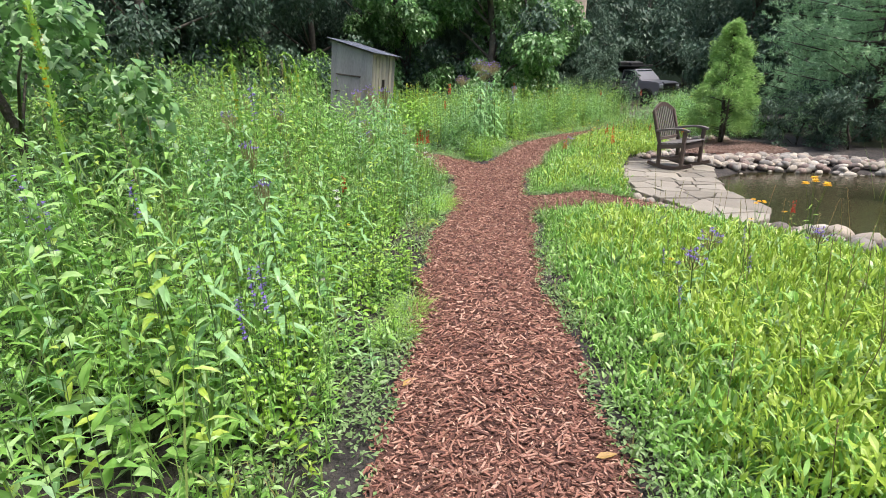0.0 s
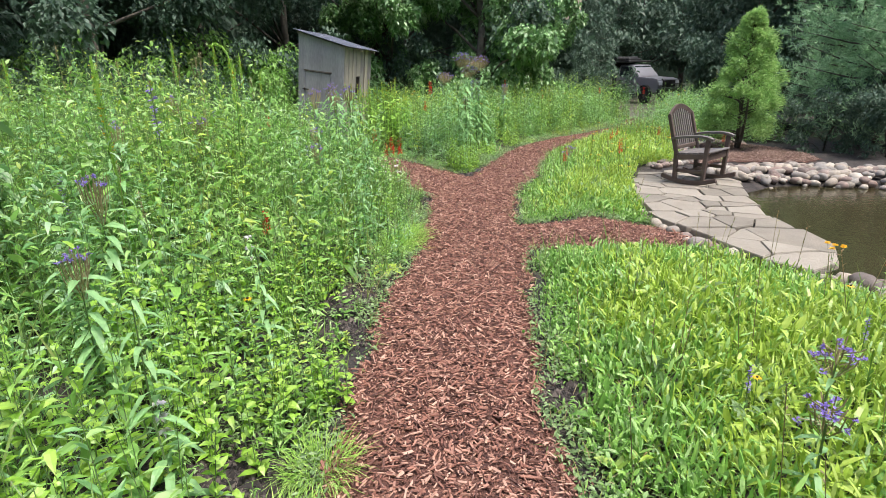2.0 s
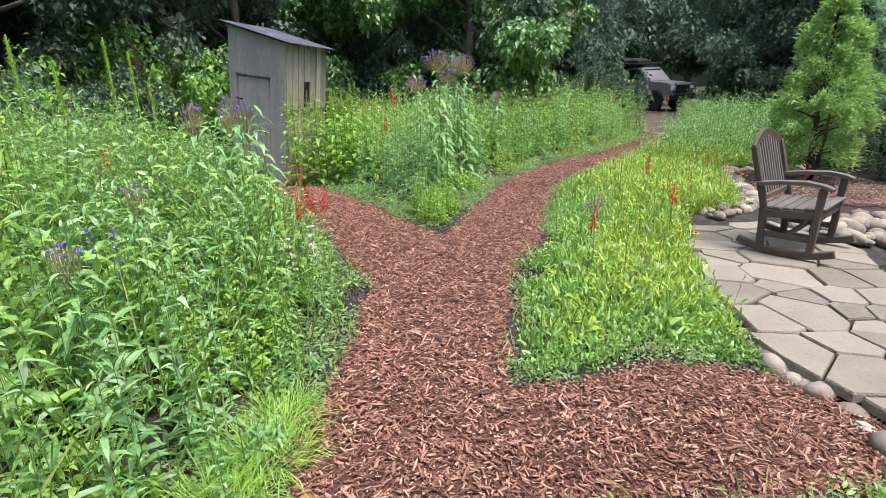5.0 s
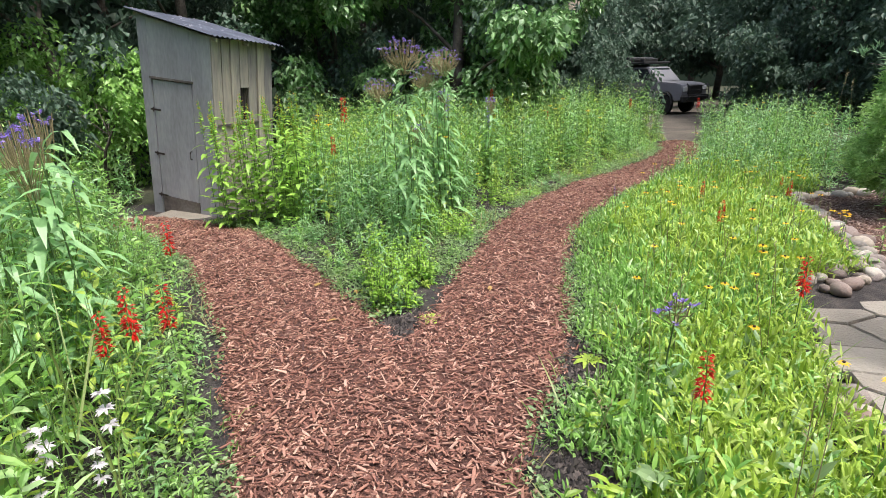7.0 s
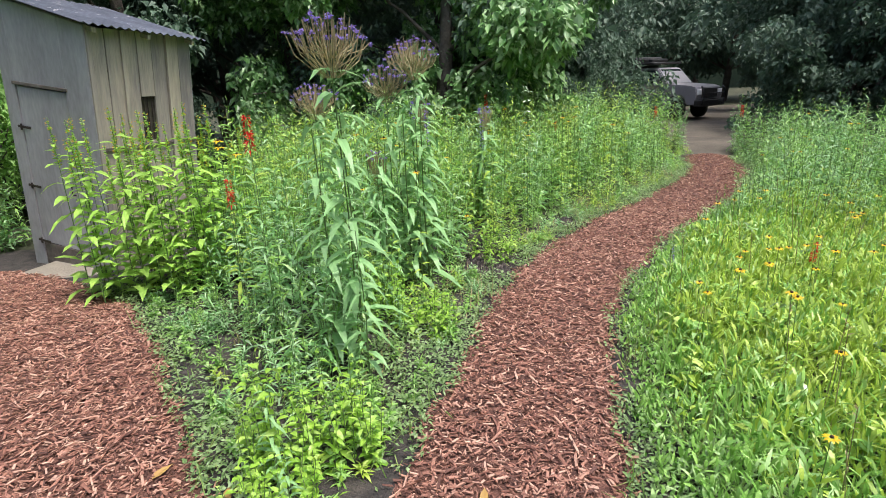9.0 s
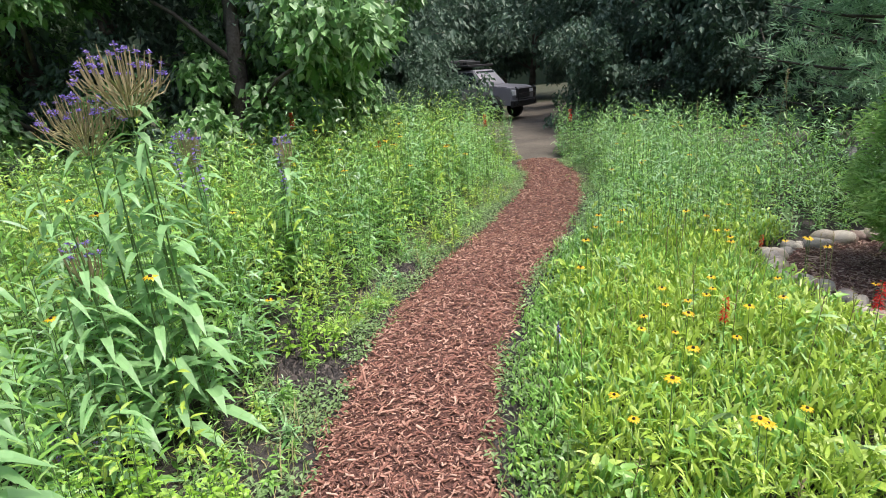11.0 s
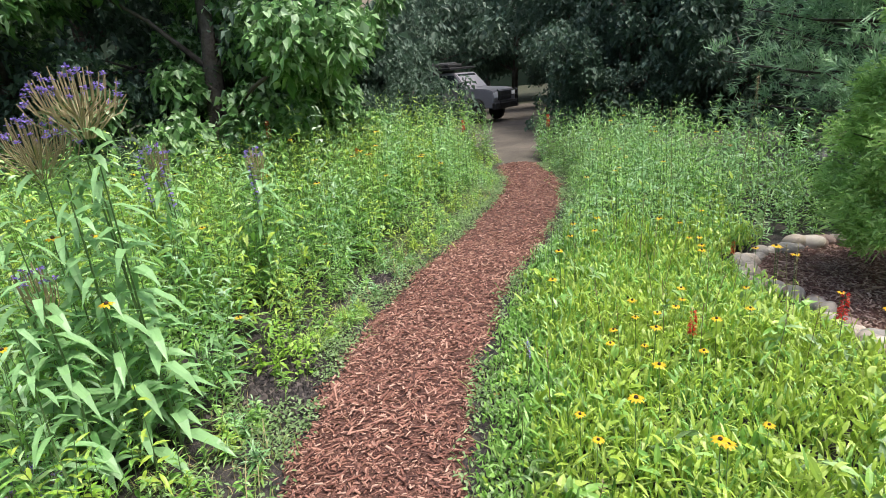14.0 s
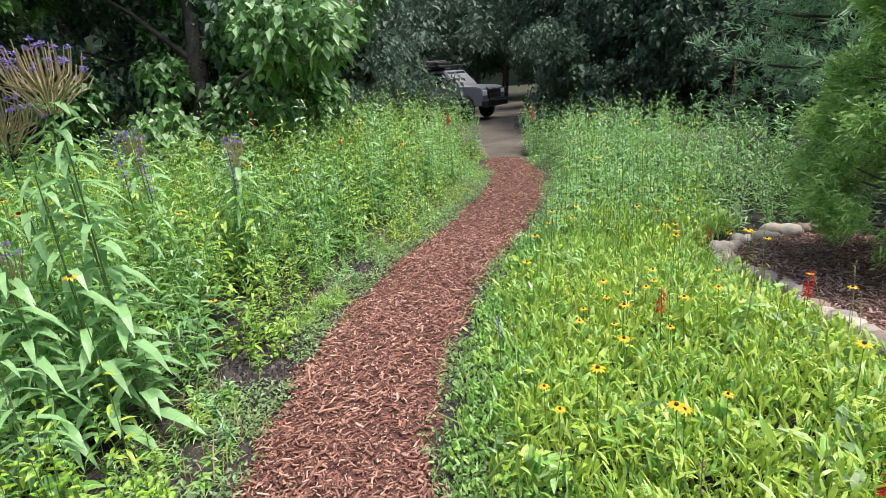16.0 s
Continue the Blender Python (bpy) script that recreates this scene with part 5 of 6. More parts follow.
put(pine(2, 7.5, 2.6), [(11.5, 15.1, 0, 1.0), (9.6, 11.9, 80, .8), (13.0, 12.6, 200, 1.1)])

# broad pale trunk half hidden in leaves
bm = bmesh.new()
tube(bm, [(0, 0, -0.1), (0.02, 0, 1.5), (-0.02, 0, 3.2), (0.05, 0, 5.5), (0.1, 0.1, 8)], [0.4, 0.37, 0.36, 0.32, 0.2], 20)
snag = part("bare_trunk", bm, M_PALEBARK, None, "broad pale bare trunk among dark foliage", True)
snag["category"] = "tree trunk"
snag.matrix_world = pose(6.45, 25.6, 0)


# ---- flowering plants ----
def stalk(b, mat, pts, r0, r1):
    pts = np.array(pts, float)
    n = len(pts) - 1
    rr = np.linspace(r0, r1, n + 1)
    for i in range(n):
        stems(b, mat, pts[i:i + 1], pts[i + 1:i + 2], rr[i], rr[i + 1])


def leafy(ob, h, n, length, width, mat, low=0.08, high=0.85, pitch=0.35, shape="fold", name="leaf", whorl=1, bend=0.5, fade=0.6):
    """Each leaf of a stem as a part of its own."""
    for i in range(n):
        z = h * (low + (high - low) * (i // whorl) / max(1, n // whorl - 1 if n > whorl else 1))
        k = 1.15 - fade * z / h
        b = Batch()
        leaves(b, mat, [(0, 0, z)], (i % whorl) * math.tau / whorl + (i // whorl) * 2.4 + rng.normal(0, .25), rng.normal(pitch, 0.2), length * k * rng.uniform(.8, 1.15), width * k, bend * rng.uniform(.5, 1.4), rng.normal(0, .2), shape)
        b.ob(name, ob)


def verbena(h, label):
    ob = new("culvers_root")
    b = Batch()
    stalk(b, M_STEM, [(0, 0, -0.05), (0.02, 0.01, h * 0.4), (0, 0, h * 0.82)], 0.007, 0.004)
    b.ob("stem", ob)
    leafy(ob, h, 42 if h > 1 else 14, 0.25 if h > 1 else 0.11, 0.056 if h > 1 else 0.025, L_BLUE, 0.12, 0.84, 0.35, whorl=3 if h > 1 else 2, bend=0.75, fade=0.35)
    n = 76 if h > 1.5 else 26
    for i in range(n):
        a, q = i * 2.4, (0.22 if h > 1.5 else 0.09) * math.sqrt((i + 1) / n)
        b = Batch()
        base = (0.2 * q * math.cos(a), 0.2 * q * math.sin(a), h - min(0.36, 0.26 * h) + 0.05 * (i % 3))
        tip = np.array((q * math.cos(a), q * math.sin(a), h - 0.75 * q + rng.uniform(-.05, .04)))
        mid = (np.array(base) * .5 + tip * .5) + np.array((0.22 * q * math.cos(a), 0.22 * q * math.sin(a), 0))
        stems(b, M_BROWNSTEM, [base, mid], [mid, tip], [0.002, 0.0032], [0.0032, 0.0024])
        if i % 2 == 0:
            k = 12
            leaves(b, F_VIOLET, tip[None] + rng.normal(0, 0.004, (k, 3)) - np.array([0, 0, 0.012]), rng.uniform(0, 6.3, k), rng.normal(0.3, 0.4, k), 0.018, 0.011, 0.1, None, "kite")
        b.ob("flower_spike", ob)
    return tagged(ob, label, "wildflower", "culvers root plants")


def place(proto, rows):
    """Copies at x, y, turn, height factor."""
    put(proto, rows)


place(verbena(2.05, "tall candelabra wildflower with brown spikes tipped violet"), [(0.93, 11.5, 10, .95), (1.33, 12.85, 70, .95), (1.12, 12.9, 250, .86), (0.62, 12.7, 300, .8)])
place(verbena(1.3, "leafy candelabra wildflower with violet-tipped brown spikes"), [(1.4, 14.7, 30, 1.12), (2.1, 14.75, 80, 1.02), (1.02, 12.72, 300, 0.87), (-2.2, 5.8, 90, 1.0), (-2.9, 8.4, 200, 1.08), (-1.1, 9.6, 310, 1.08), (-0.8, 6.6, 0, .75), (-0.85, 9.3, 20, 1.12), (-1.2, 9.95, 130, 1.15), (-1.35, 9.4, 200, 1.1), (-1.5, 4.3, 40, .85), (-1.2, 3.6, 150, .7), (-2.0, 6.9, 260, .95), (-1.0, 7.6, 330, .8)])


def leafy_stalk():
    ob = new("leafy_stalk")
    b = Batch()
    stalk(b, M_STEM, [(0, 0, -0.03), (0.02, 0, 0.6), (0, 0.01, 1.25)], 0.008, 0.003)
    b.ob("stem", ob)
    leafy(ob, 1.25, 30, 0.25, 0.05, L_BLUE, 0.1, 1.0, 0.45, whorl=2, bend=0.8)
    return tagged(ob, "stout leafy stalk with long drooping lance leaves", "wildflower", "leafy stalks")


place(leafy_stalk(), [(1.3, 12.95, 60, 1.2), (1.38, 12.75, 140, 1.2), (1.2, 12.9, 220, 1.15), (1.05, 12.6, 20, 1.0), (0.95, 12.75, 75, 1.1), (0.68, 12.35, 160, 1.0), (1.25, 12.7, 130, 1.1), (1.05, 12.3, 200, .8), (0.8, 11.5, 10, 1.1), (0.95, 11.55, 80, 1.15), (1.0, 11.3, 30, .7), (0.7, 10.5, 20, .42), (0.85, 10.15, 90, .36), (-0.75, 2.3, 0, .75), (-0.9, 1.9, 50, .8), (-1.1, 2.7, 100, .9), (-0.7, 3.1, 200, .7), (-1.25, 2.2, 250, .95), (-0.6, 4.0, 10, .6),
                      (-0.55, 8.2, 60, .8), (-0.45, 7.7, 0, .7), (-0.75, 8.9, 150, 1.0), (-0.9, 9.7, 210, 1.1), (-0.7, 9.2, 30, 1.05), (-1.05, 9.25, 100, 1.1), (-0.95, 8.75, 280, 1.0)])
place(verbena(0.6, "short candelabra wildflower gone brown in the meadow"), [(0.86, 12.5, 0, .55), (0.8, 12.42, 100, .5), (0.95, 12.45, 200, .5), (2.2, 8.9, 100, 1.0), (1.5, 2.9, 10, .9), (1.75, 3.2, 60, .95), (2.6, 3.4, 0, .8)])


def mullein(bent):
    h = 1.9
    ob = new("mullein")
    b = Batch()
    pts = [(0, 0, -0.05), (0.01, 0, 0.7), (0, 0.01, 1.3), (0, 0, 1.62)]
    pts += [(0, 0, 1.9)] if not bent else [(-0.015, 0, 1.74), (-0.06, 0, 1.83), (-0.13, 0, 1.86), (-0.2, 0, 1.83)]
    stalk(b, L_GOLD, pts, 0.012, 0.01)
    b.ob("stem", ob)
    b = Batch()
    k = 420
    s = rng.uniform(1.15, 1.86 if not bent else 1.7, k)
    a = rng.uniform(0, math.tau, k)
    leaves(b, L_GOLD, np.stack([0.012 * np.cos(a), 0.012 * np.sin(a), s], 1), a, rng.normal(0.9, 0.2, k), 0.02, 0.012, 0, None, "kite")
    leaves(b, F_YELLOW, np.stack([0.014 * np.cos(a), 0.014 * np.sin(a), s], 1)[:40], a[:40], rng.normal(0.5, 0.2, 40), 0.022, 0.016, 0, None, "kite")
    if bent:
        k = 70
        u = rng.uniform(0, 1, k)
        leaves(b, L_GOLD, np.stack([-0.2 * u, rng.normal(0, .008, k), 1.75 + 0.11 * np.sin(u * 2.3)], 1), rng.uniform(0, 6.3, k), rng.normal(0.2, 0.5, k), 0.025, 0.015, 0, None, "kite")
    b.ob("flower_spike", ob)
    leafy(ob, 1.5, 14, 0.3, 0.09, L_TALL, 0.03, 0.7, 0.5)
    return tagged(ob, "tall mullein stalk with nodding tip" if bent else "tall straight mullein stalk rising from the wildflowers", "wildflower", "mullein stalks")


place(mullein(True), [(-1.97, 7.96, 0, 1.04), (-3.6, 9.4, 200, 1.0), (-4.9, 11.4, 30, 1.05), (-2.75, 11.6, 180, .95), (-4.3, 8.2, 180, .9), (-5.6, 10.2, 0, .95)])
place(mullein(False), [(-3.97, 11.03, 0, 1.15), (-4.1, 13.2, 0, 1.25), (-1.83, 5.09, 40, .9), (-2.15, 3.1, 80, 1.05), (-3.3, 12.3, 0, 1.08), (-5.2, 8.9, 0, 1.0), (-2.4, 9.3, 20, .92)])



def goldenrod():
    ob = new("goldenrod")
    b = Batch()
    stalk(b, M_STEM, [(0, 0, -0.03), (0.01, 0.01, 0.7), (0, 0, 1.5)], 0.006, 0.002)
    b.ob("stem", ob)
    leafy(ob, 1.5, 26, 0.22, 0.07, L_GOLD, 0.05, 0.86, 0.4)
    b = Batch()
    k = 90
    z = rng.uniform(1.12, 1.5, k)
    a = rng.uniform(0, 6.3, k)
    leaves(b, L_GOLD, np.stack([0 * z, 0 * z, z], 1), a, rng.normal(0.5, 0.3, k), 0.07 * (1.75 - z), 0.018, 0.1, None, "kite")
    leaves(b, F_YELLOW, np.stack([0.015 * np.cos(a), 0.015 * np.sin(a), z], 1)[:34], a[:34], rng.normal(0.6, 0.3, 34), 0.018, 0.01, 0, None, "kite")
    b.ob("flower_head", ob)
    return tagged(ob, "upright leafy goldenrod with yellow-green flower spike", "wildflower", "goldenrod by the outhouse")


r = random.Random(5)
place(goldenrod(), [(-0.66, 12.75, 0, 1.0), (-0.55, 13.1, 40, .98)] + [(r.uniform(-1.45, -0.2), r.uniform(12.8, 13.6), r.uniform(0, 360), r.uniform(.68, 1.04)) for i in range(48)])


def cardinal(h=1.0):
    ob = new("cardinal_flower")
    b = Batch()
    stalk(b, M_STEM, [(0, 0, -0.03), (0.01, 0, h / 2), (0, 0, h)], 0.004, 0.002)
    b.ob("stem", ob)
    leafy(ob, h, 12, 0.13, 0.03, L_TALL, 0.08, 0.7)
    b = Batch()
    k = 100
    z = rng.uniform(h - 0.2, h, k)
    a = rng.uniform(0, 6.3, k)
    leaves(b, F_RED, np.stack([0.01 * np.cos(a), 0.01 * np.sin(a), z], 1), a, rng.normal(0.1, 0.5, k), 0.027 * (1.3 - 0.5 * (z - h + .2) / .2), 0.011, 0.4, None, "kite")
    b.ob("flower_spike", ob)
    return tagged(ob, "slender cardinal flower with scarlet spike", "wildflower", "cardinal flowers")


place(cardinal(0.7), [(3.35, 10.58, 0, .85), (3.03, 9.2, 120, 1.0), (1.99, 8.25, 30, .9), (5.42, 12.9, 0, .5), (-0.25, 8.83, 200, 1.1), (-0.33, 8.75, 20, 1.0), (-0.15, 8.95, 100, 1.05), (-0.95, 5.3, 10, .9), (-0.6, 10.0, 0, 1.1), (4.6, 11.6, 0, .75), (3.9, 11.9, 0, .7), (3.35, 4.8, 70, .6), (5.0, 10.9, 0, .8), (5.3, 10.6, 0, .75)])
place(cardinal(1.35), [(0.31, 12.06, 60, 1.06), (0.2, 11.9, 60, .8), (2.5, 17.6, 90, 1.03), (3.5, 17.0, 0, .7), (6.2, 16.6, 40, .8), (5.2, 17.3, 0, .8), (-1.9, 8.9, 0, .8)])


def susan(h=0.5):
    ob = new("black_eyed_susan")
    b = Batch()
    stalk(b, M_STEM, [(0, 0, -0.02), (0.01, 0, h / 2), (0, 0, h)], 0.003, 0.002)
    b.ob("stem", ob)
    leafy(ob, h, 6 if h < 0.7 else 12, 0.1, 0.022, L_BRIGHT, 0.08, 0.6)
    b = Batch()
    a = np.arange(12) * math.tau / 12
    leaves(b, F_YELLOW, np.stack([0.008 * np.cos(a), 0.008 * np.sin(a), np.full(12, h)], 1), a, rng.normal(0.15, 0.12, 12), 0.028, 0.012, 0.35, 0.0, "lance")
    b.ob("petals", ob)
    bm = bmesh.new()
    bmesh.ops.create_icosphere(bm, subdivisions=1, radius=0.009)
    for v in bm.verts:
        v.co = Vector((v.co.x, v.co.y, v.co.z * 0.9 + h + 0.005))
    part("eye", bm, F_DARK, ob)
    return tagged(ob, "yellow black-eyed susan in the meadow", "wildflower", "black-eyed susans")


rows = [(1.75, 13.42, 0, .8), (3.8, 12.2, 0, .7), (3.9, 12.14, 80, .75), (3.68, 12.0, 150, .6), (4.18, 12.23, 30, .7), (5.12, 13.06, 60, .8), (5.74, 13.5, 200, .85), (2.56, 14.78, 0, .75), (3.56, 11.22, 30, .7)]
r = random.Random(8)
while len(rows) < 66:
    x, y = r.uniform(2.6, 5.4), r.uniform(8.2, 13.8)
    if float(path_at(x, y)) > 0.45 and bool(clear(np.array([x]), np.array([y]), 0.3)[0]):
        rows.append((x, y, r.uniform(0, 360), r.uniform(.7, 1.0)))
rows += [(1.6, 3.4, 0, .6), (2.6, 4.2, 0, .7), (3.0, 4.4, 0, .75), (-0.75, 4.2, 0, .8), (2.3, 9.6, 0, .8)]
place(susan(), rows)
rows = [(0.0, 12.4, 0, 1.2), (0.08, 12.5, 0, 1.1), (-0.05, 12.55, 0, 1.15), (3.5, 14.6, 50, 1.0), (3.55, 14.7, 90, 1.0), (5.1, 13.9, 0, .8), (3.75, 14.75, 30, .9)]
while len(rows) < 30:
    x, y = r.uniform(0.4, 5.0), r.uniform(12.3, 16.5)
    if float(path_at(x, y)) > 0.35 and int(side_of(x, y)) == 1:
        rows.append((x, y, r.uniform(0, 360), r.uniform(.75, 1.15)))
while len(rows) < 48:
    x, y = r.uniform(3.0, 7.5), r.uniform(13.6, 17)
    if float(path_at(x, y)) > 0.4 and int(side_of(x, y)) == 2 and y + 0.25 * (x - 4) > 13.8:
        rows.append((x, y, r.uniform(0, 360), r.uniform(.7, .95)))
place(susan(1.05), rows)


def yellow_clump():
    ob = new("yellow_coneflower")
    for i in range(5):
        a = i * 1.3
        b = Batch()
        stalk(b, M_STEM, [(0, 0, -0.02), (0.03 * math.cos(a), 0.03 * math.sin(a), 0.35), (0.09 * math.cos(a), 0.09 * math.sin(a), 0.62 + 0.04 * (i % 2))], 0.004, 0.002)
        b.ob("stem", ob)
    leafy(ob, 0.6, 9, 0.13, 0.025, L_TALL, 0.08, 0.8)
    for i in range(5):
        a0, z = i * 1.3, 0.62 + 0.04 * (i % 2)
        b = Batch()
        a = np.arange(14) * math.tau / 14
        for lay in (0.1, 0.6):
            leaves(b, F_YELLOW, np.stack([0.09 * math.cos(a0) + 0.005 * np.cos(a), 0.09 * math.sin(a0) + 0.005 * np.sin(a), np.full(14, z)], 1), a + lay, lay, 0.036, 0.014, 0.2, 0.0, "lance")
        b.ob("flower", ob)
    return tagged(ob, "clump of golden yellow flowers beside the pond", "wildflower", "yellow flowers by the pond")


place(yellow_clump(), [(3.35, 4.55, 0, 0.95), (3.6, 3.5, 120, .8), (3.2, 5.1, 60, .6), (4.95, 11.3, 0, .45)])


def bee_balm():
    ob = new("spotted_bee_balm")
    b = Batch()
    stalk(b, M_STEM, [(0, 0, -0.02), (0, 0.01, 0.3), (0, 0, 0.6)], 0.004, 0.003)
    b.ob("stem", ob)
    leafy(ob, 0.6, 10, 0.1, 0.03, L_TALL, 0.1, 0.7)
    for z in (0.44, 0.52, 0.6):
        b = Batch()
        k = 18
        a = rng.uniform(0, 6.3, k)
        leaves(b, F_WHITE, np.stack([0 * a, 0 * a, np.full(k, z)], 1), a, rng.normal(0.1, 0.35, k), 0.045, 0.016, 0.3, None, "lance")
        b.ob("flower_whorl", ob)
    return tagged(ob, "pale pink and white bee balm in tiers", "wildflower", "bee balm")


place(bee_balm(), [(-0.18, 8.44, 0, .85), (-0.32, 8.3, 70, .75), (-0.12, 8.25, 130, .65), (-0.25, 8.15, 200, .6), (-0.4, 8.35, 20, .7), (-0.75, 3.2, 0, .7), (-0.95, 4.9, 50, .9)])


def lobelia():
    ob = new("blue_lobelia")
    b = Batch()
    stalk(b, M_STEM, [(0, 0, -0.02), (0, 0, 0.6)], 0.003, 0.002)
    b.ob("stem", ob)
    leafy(ob, 0.6, 8, 0.08, 0.02, L_TALL, 0.1, 0.6)
    b = Batch()
    k = 34
    a = rng.uniform(0, 6.3, k)
    leaves(b, F_VIOLET, np.stack([0 * a, 0 * a, rng.uniform(.42, .6, k)], 1), a, rng.normal(0.3, 0.3, k), 0.02, 0.012, 0.2, None, "kite")
    b.ob("flower_spike", ob)
    return tagged(ob, "small violet-blue flower spike among leaves", "wildflower", "violet spikes")


rows = [(-0.75, 2.1, 0, 1.3), (-0.85, 2.25, 0, 1.2), (-0.8, 1.95, 0, 1.15), (0.82, 12.6, 0, .6), (0.9, 12.4, 0, .5), (0.78, 12.5, 0, .55), (1.45, 14.5, 0, 2.2), (1.3, 14.6, 0, 2.3), (2.05, 14.6, 0, 2.0)]
while len(rows) < 22:
    x, y = r.uniform(-5, -0.5), r.uniform(2, 12)
    if float(path_at(x, y)) > 0.6:
        rows.append((x, y, r.uniform(0, 360), float(west_height(x, y)) / 0.6 * r.uniform(.75, .95)))
rows += [(1.5, 3.3, 0, .7), (1.9, 3.0, 0, .75), (2.2, 3.6, 0, .75), (1.3, 2.6, 0, .7), (3.1, 12.2, 0, .7)]
place(lobelia(), rows)

# pale-leaved plant before the dark trees
pale = new("pale_leaved_plant")
M_PALELEAF = leaf_mat("pale_leaf", [(0.5, 0.6, 0.45), (0.65, 0.72, 0.6)])
b = Batch()
stalk(b, M_STEM, [(0, 0, -0.02), (0.01, 0, 0.7), (0, 0, 1.38)], 0.008, 0.003)
b.ob("stem", pale)
leafy(pale, 1.38, 18, 0.2, 0.085, M_PALELEAF, 0.25, 1.0, 0.2, whorl=2)
tagged(pale, "upright plant with broad pale silvery leaves", "wildflower")
place(pale, [(2.97, 16.59, 0, 1.03)])

# broad rosette at the edge of the path
ros = new("leaf_rosette")
for i in range(8):
    b = Batch()
    leaves(b, L_BRIGHT, [(0, 0, 0.01)], i * 0.8, 0.5, 0.2, 0.07, 0.5, 0.0, "fold")
    b.ob("leaf", ros)
tagged(ros, "flat rosette of broad yellowing leaves at the path edge", "plant", "leaf rosettes")
place(ros, [(-0.12, 5.62, 0, 1.0), (1.75, 8.75, 40, .7), (1.93, 9.3, 10, .6), (1.85, 9.05, 70, .5), (1.05, 9.98, 20, .6)])

# reeds and lily pads in the pond
reed = new("reed_clump")
b = Batch()
k = 46
leaves(b, L_GRASS, np.concatenate([rng.normal(0, 0.07, (k, 2)), np.zeros((k, 1))], 1), rng.uniform(0, 6.3, k), rng.normal(1.4, 0.1, k), rng.uniform(0.8, 1.5, k), 0.014, rng.uniform(0, .25, k), None, "blade")
b.ob("foliage", reed)
tagged(reed, "clump of tall thin reeds in the pond margin", "reeds")
reed.matrix_world = pose(6.0, 6.7, -0.25)
pad = None
r = random.Random(9)
for i in range(16):
    if pad is None:
        bm = bmesh.new()
        c = bm.verts.new((0, 0, 0.004))
        rim = [bm.verts.new((0.11 * math.cos(0.2 + i * 5.9 / 15), 0.11 * math.sin(0.2 + i * 5.9 / 15), 0.009)) for i in range(16)]
        for u, v in zip(rim, rim[1:]):
            bm.faces.new((c, u, v))
        pad = part("lily_pad", bm, L_GRASS, None, "round floating lily pad on brown water")
        tagged(pad, "", "lily pad", "lily pads")
        one = pad
    else:
        one = copy_thing(pad, Matrix())
    s = r.uniform(.7, 1.3)
    one.matrix_world = pose(r.uniform(4.9, 6.6), r.uniform(4.4, 6.2), -0.165, 0, 0, r.uniform(0, 360)) @ Matrix.Diagonal((s, s, s, 1))

# tall seeding grasses over the far meadow
gr = new("tall_grass")
b = Batch()
stalk(b, M_BROWNSTEM, [(0, 0, -0.02), (0.03, 0, 0.8), (0.12, 0, 1.5)], 0.004, 0.0015)
b.ob("stem", gr)
b = Batch()
k = 40
u = rng.uniform(0, 1, k)
leaves(b, M_BROWNSTEM, np.stack([0.1 + 0.02 * u, 0 * u, 1.34 + 0.2 * u], 1), rng.uniform(0, 6.3, k), rng.normal(0.9, 0.3, k), 0.035, 0.007, 0.1, None, "kite")
b.ob("seed_head", gr)
b = Batch()
leaves(b, L_GRASS, [(0, 0, 0.2), (0.02, 0, 0.5), (0.03, 0, 0.8), (0.07, 0, 1.1)], [0, 2, 4, 5.5], 0.9, 0.35, 0.012, 0.7, None, "blade")
b.ob("foliage", gr)
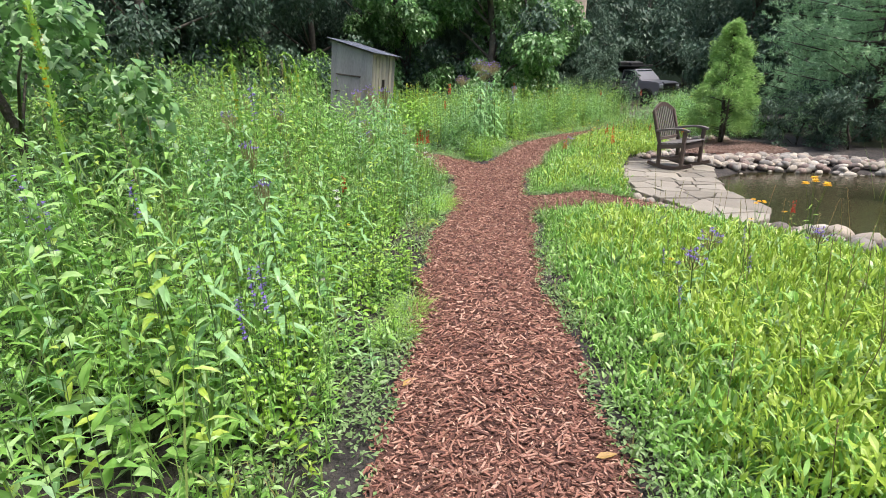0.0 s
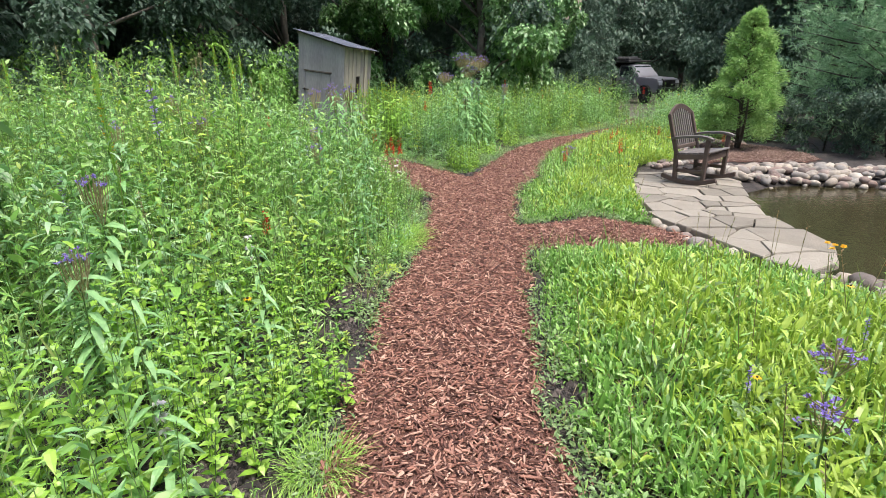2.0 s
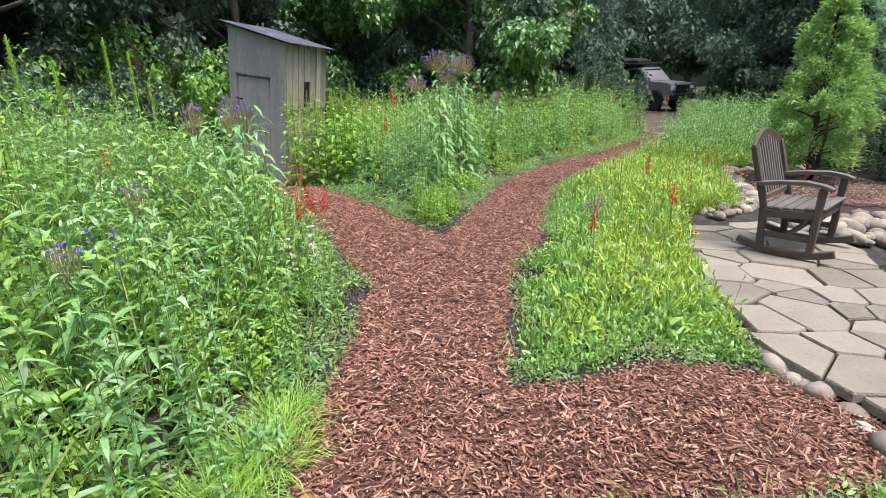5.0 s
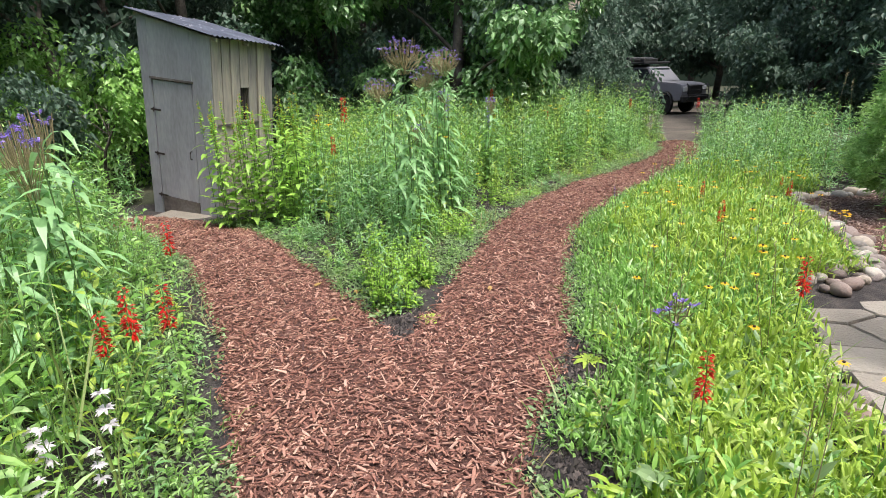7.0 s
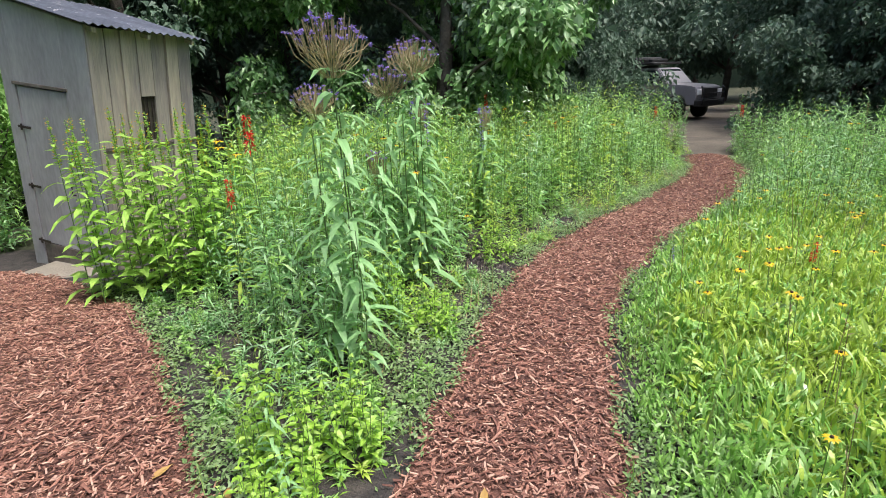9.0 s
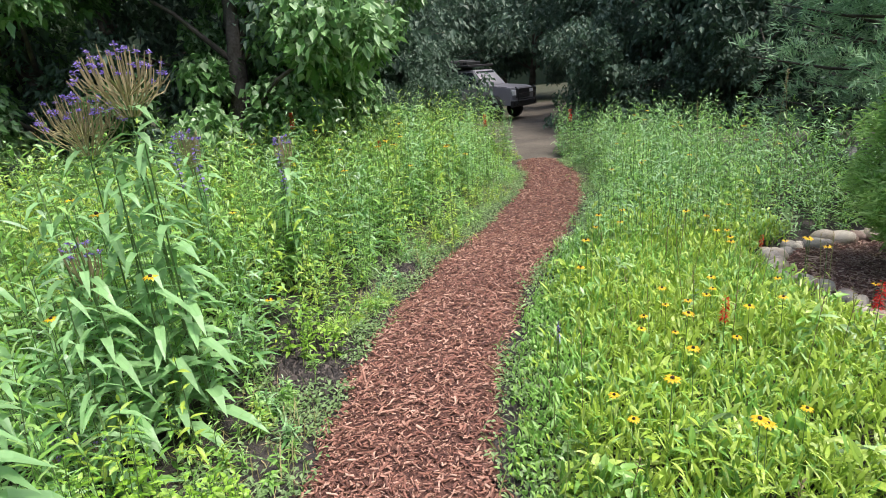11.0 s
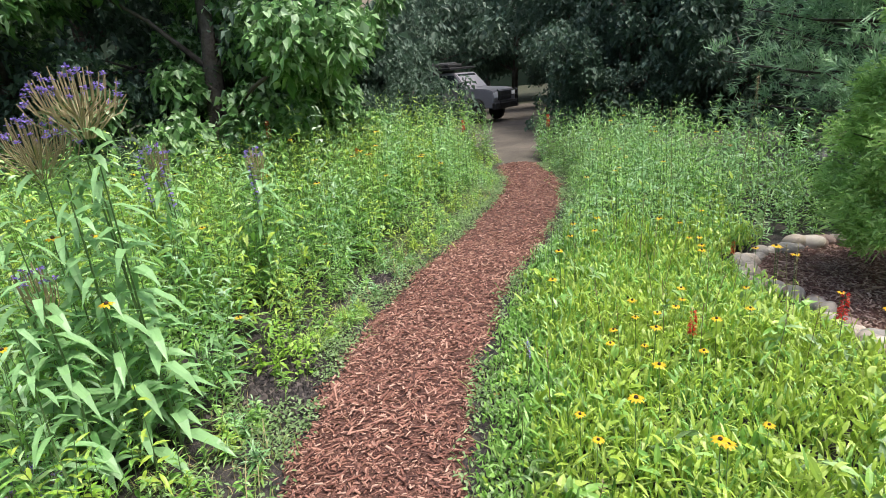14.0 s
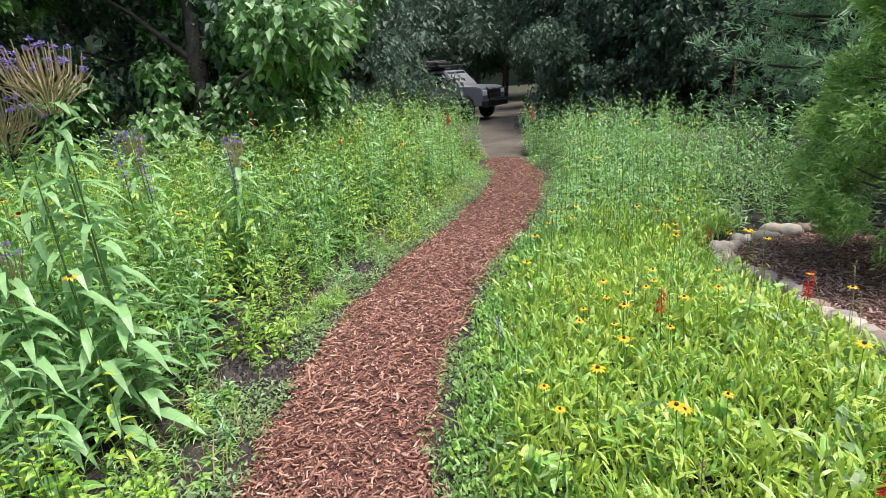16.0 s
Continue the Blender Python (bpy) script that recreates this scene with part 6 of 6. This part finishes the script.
tagged(gr, "tall arching grass stalk with pale seed head", "grass", "seeding grasses")
rows = [(6.6, 13.8, 0, 1.0), (7.0, 13.9, 100, .92), (6.3, 14.4, 200, .8)]
while len(rows) < 40:
    x, y = r.uniform(-5.5, -0.6), r.uniform(2.5, 12.5)
    if float(path_at(x, y)) > 0.7:
        rows.append((x, y, r.uniform(0, 360), float(west_height(x, y)) / 1.5 * r.uniform(1.0, 1.25)))
place(gr, rows)

# fallen leaves lying on the mulch
M_FALLEN = leaf_mat("fallen_leaf", [(0.25, 0.12, 0.03), (0.45, 0.3, 0.1)], translucent=0.1)
fl = None
for x, y, a in ((2.93, 12.35, 20), (0.5, 10.45, 100), (0.15, 10.6, 60), (0.45, 9.95, 200), (0.62, 1.75, 10), (-0.2, 2.35, 50), (1.5, 10.3, 80), (0.2, 6.1, 0)):
    if fl is None:
        b = Batch()
        leaves(b, M_FALLEN, [(0, 0, 0.008)], 0, 0.12, 0.1, 0.035, 0.1, 0.1, "fold")
        fl = b.ob("fallen_leaf")
        tagged(fl, "curled brown fallen leaf on the mulch", "leaf", "fallen leaves")
        one = fl
    else:
        one = copy_thing(fl, Matrix())
    one.matrix_world = pose(x, y, float(mulch_z(x, y)) + 0.012, 0, 0, a)

# soft tufts of fine pale grass
tuft = new("grass_tuft")
b = Batch()
k = 420
a = rng.uniform(0, math.tau, k)
q = 0.16 * np.sqrt(rng.random(k))
leaves(b, L_GOLD, np.stack([q * np.cos(a), q * np.sin(a), 0 * a], 1), a + rng.normal(0, .5, k), rng.normal(0.95, 0.25, k), rng.uniform(0.2, 0.42, k), 0.004, rng.uniform(0.3, 0.9, k), None, "blade")
b.ob("foliage", tuft)
tagged(tuft, "soft mound of fine pale green grass spilling to the path", "grass", "fine grass tufts")
place(tuft, [(0.0, 6.35, 0, 1.0), (-0.1, 6.1, 90, .9), (-0.22, 3.3, 40, .7), (0.02, 6.65, 200, .8), (-0.3, 2.95, 10, .7), (2.55, 13.9, 50, .6), (2.2, 13.6, 10, .55)])
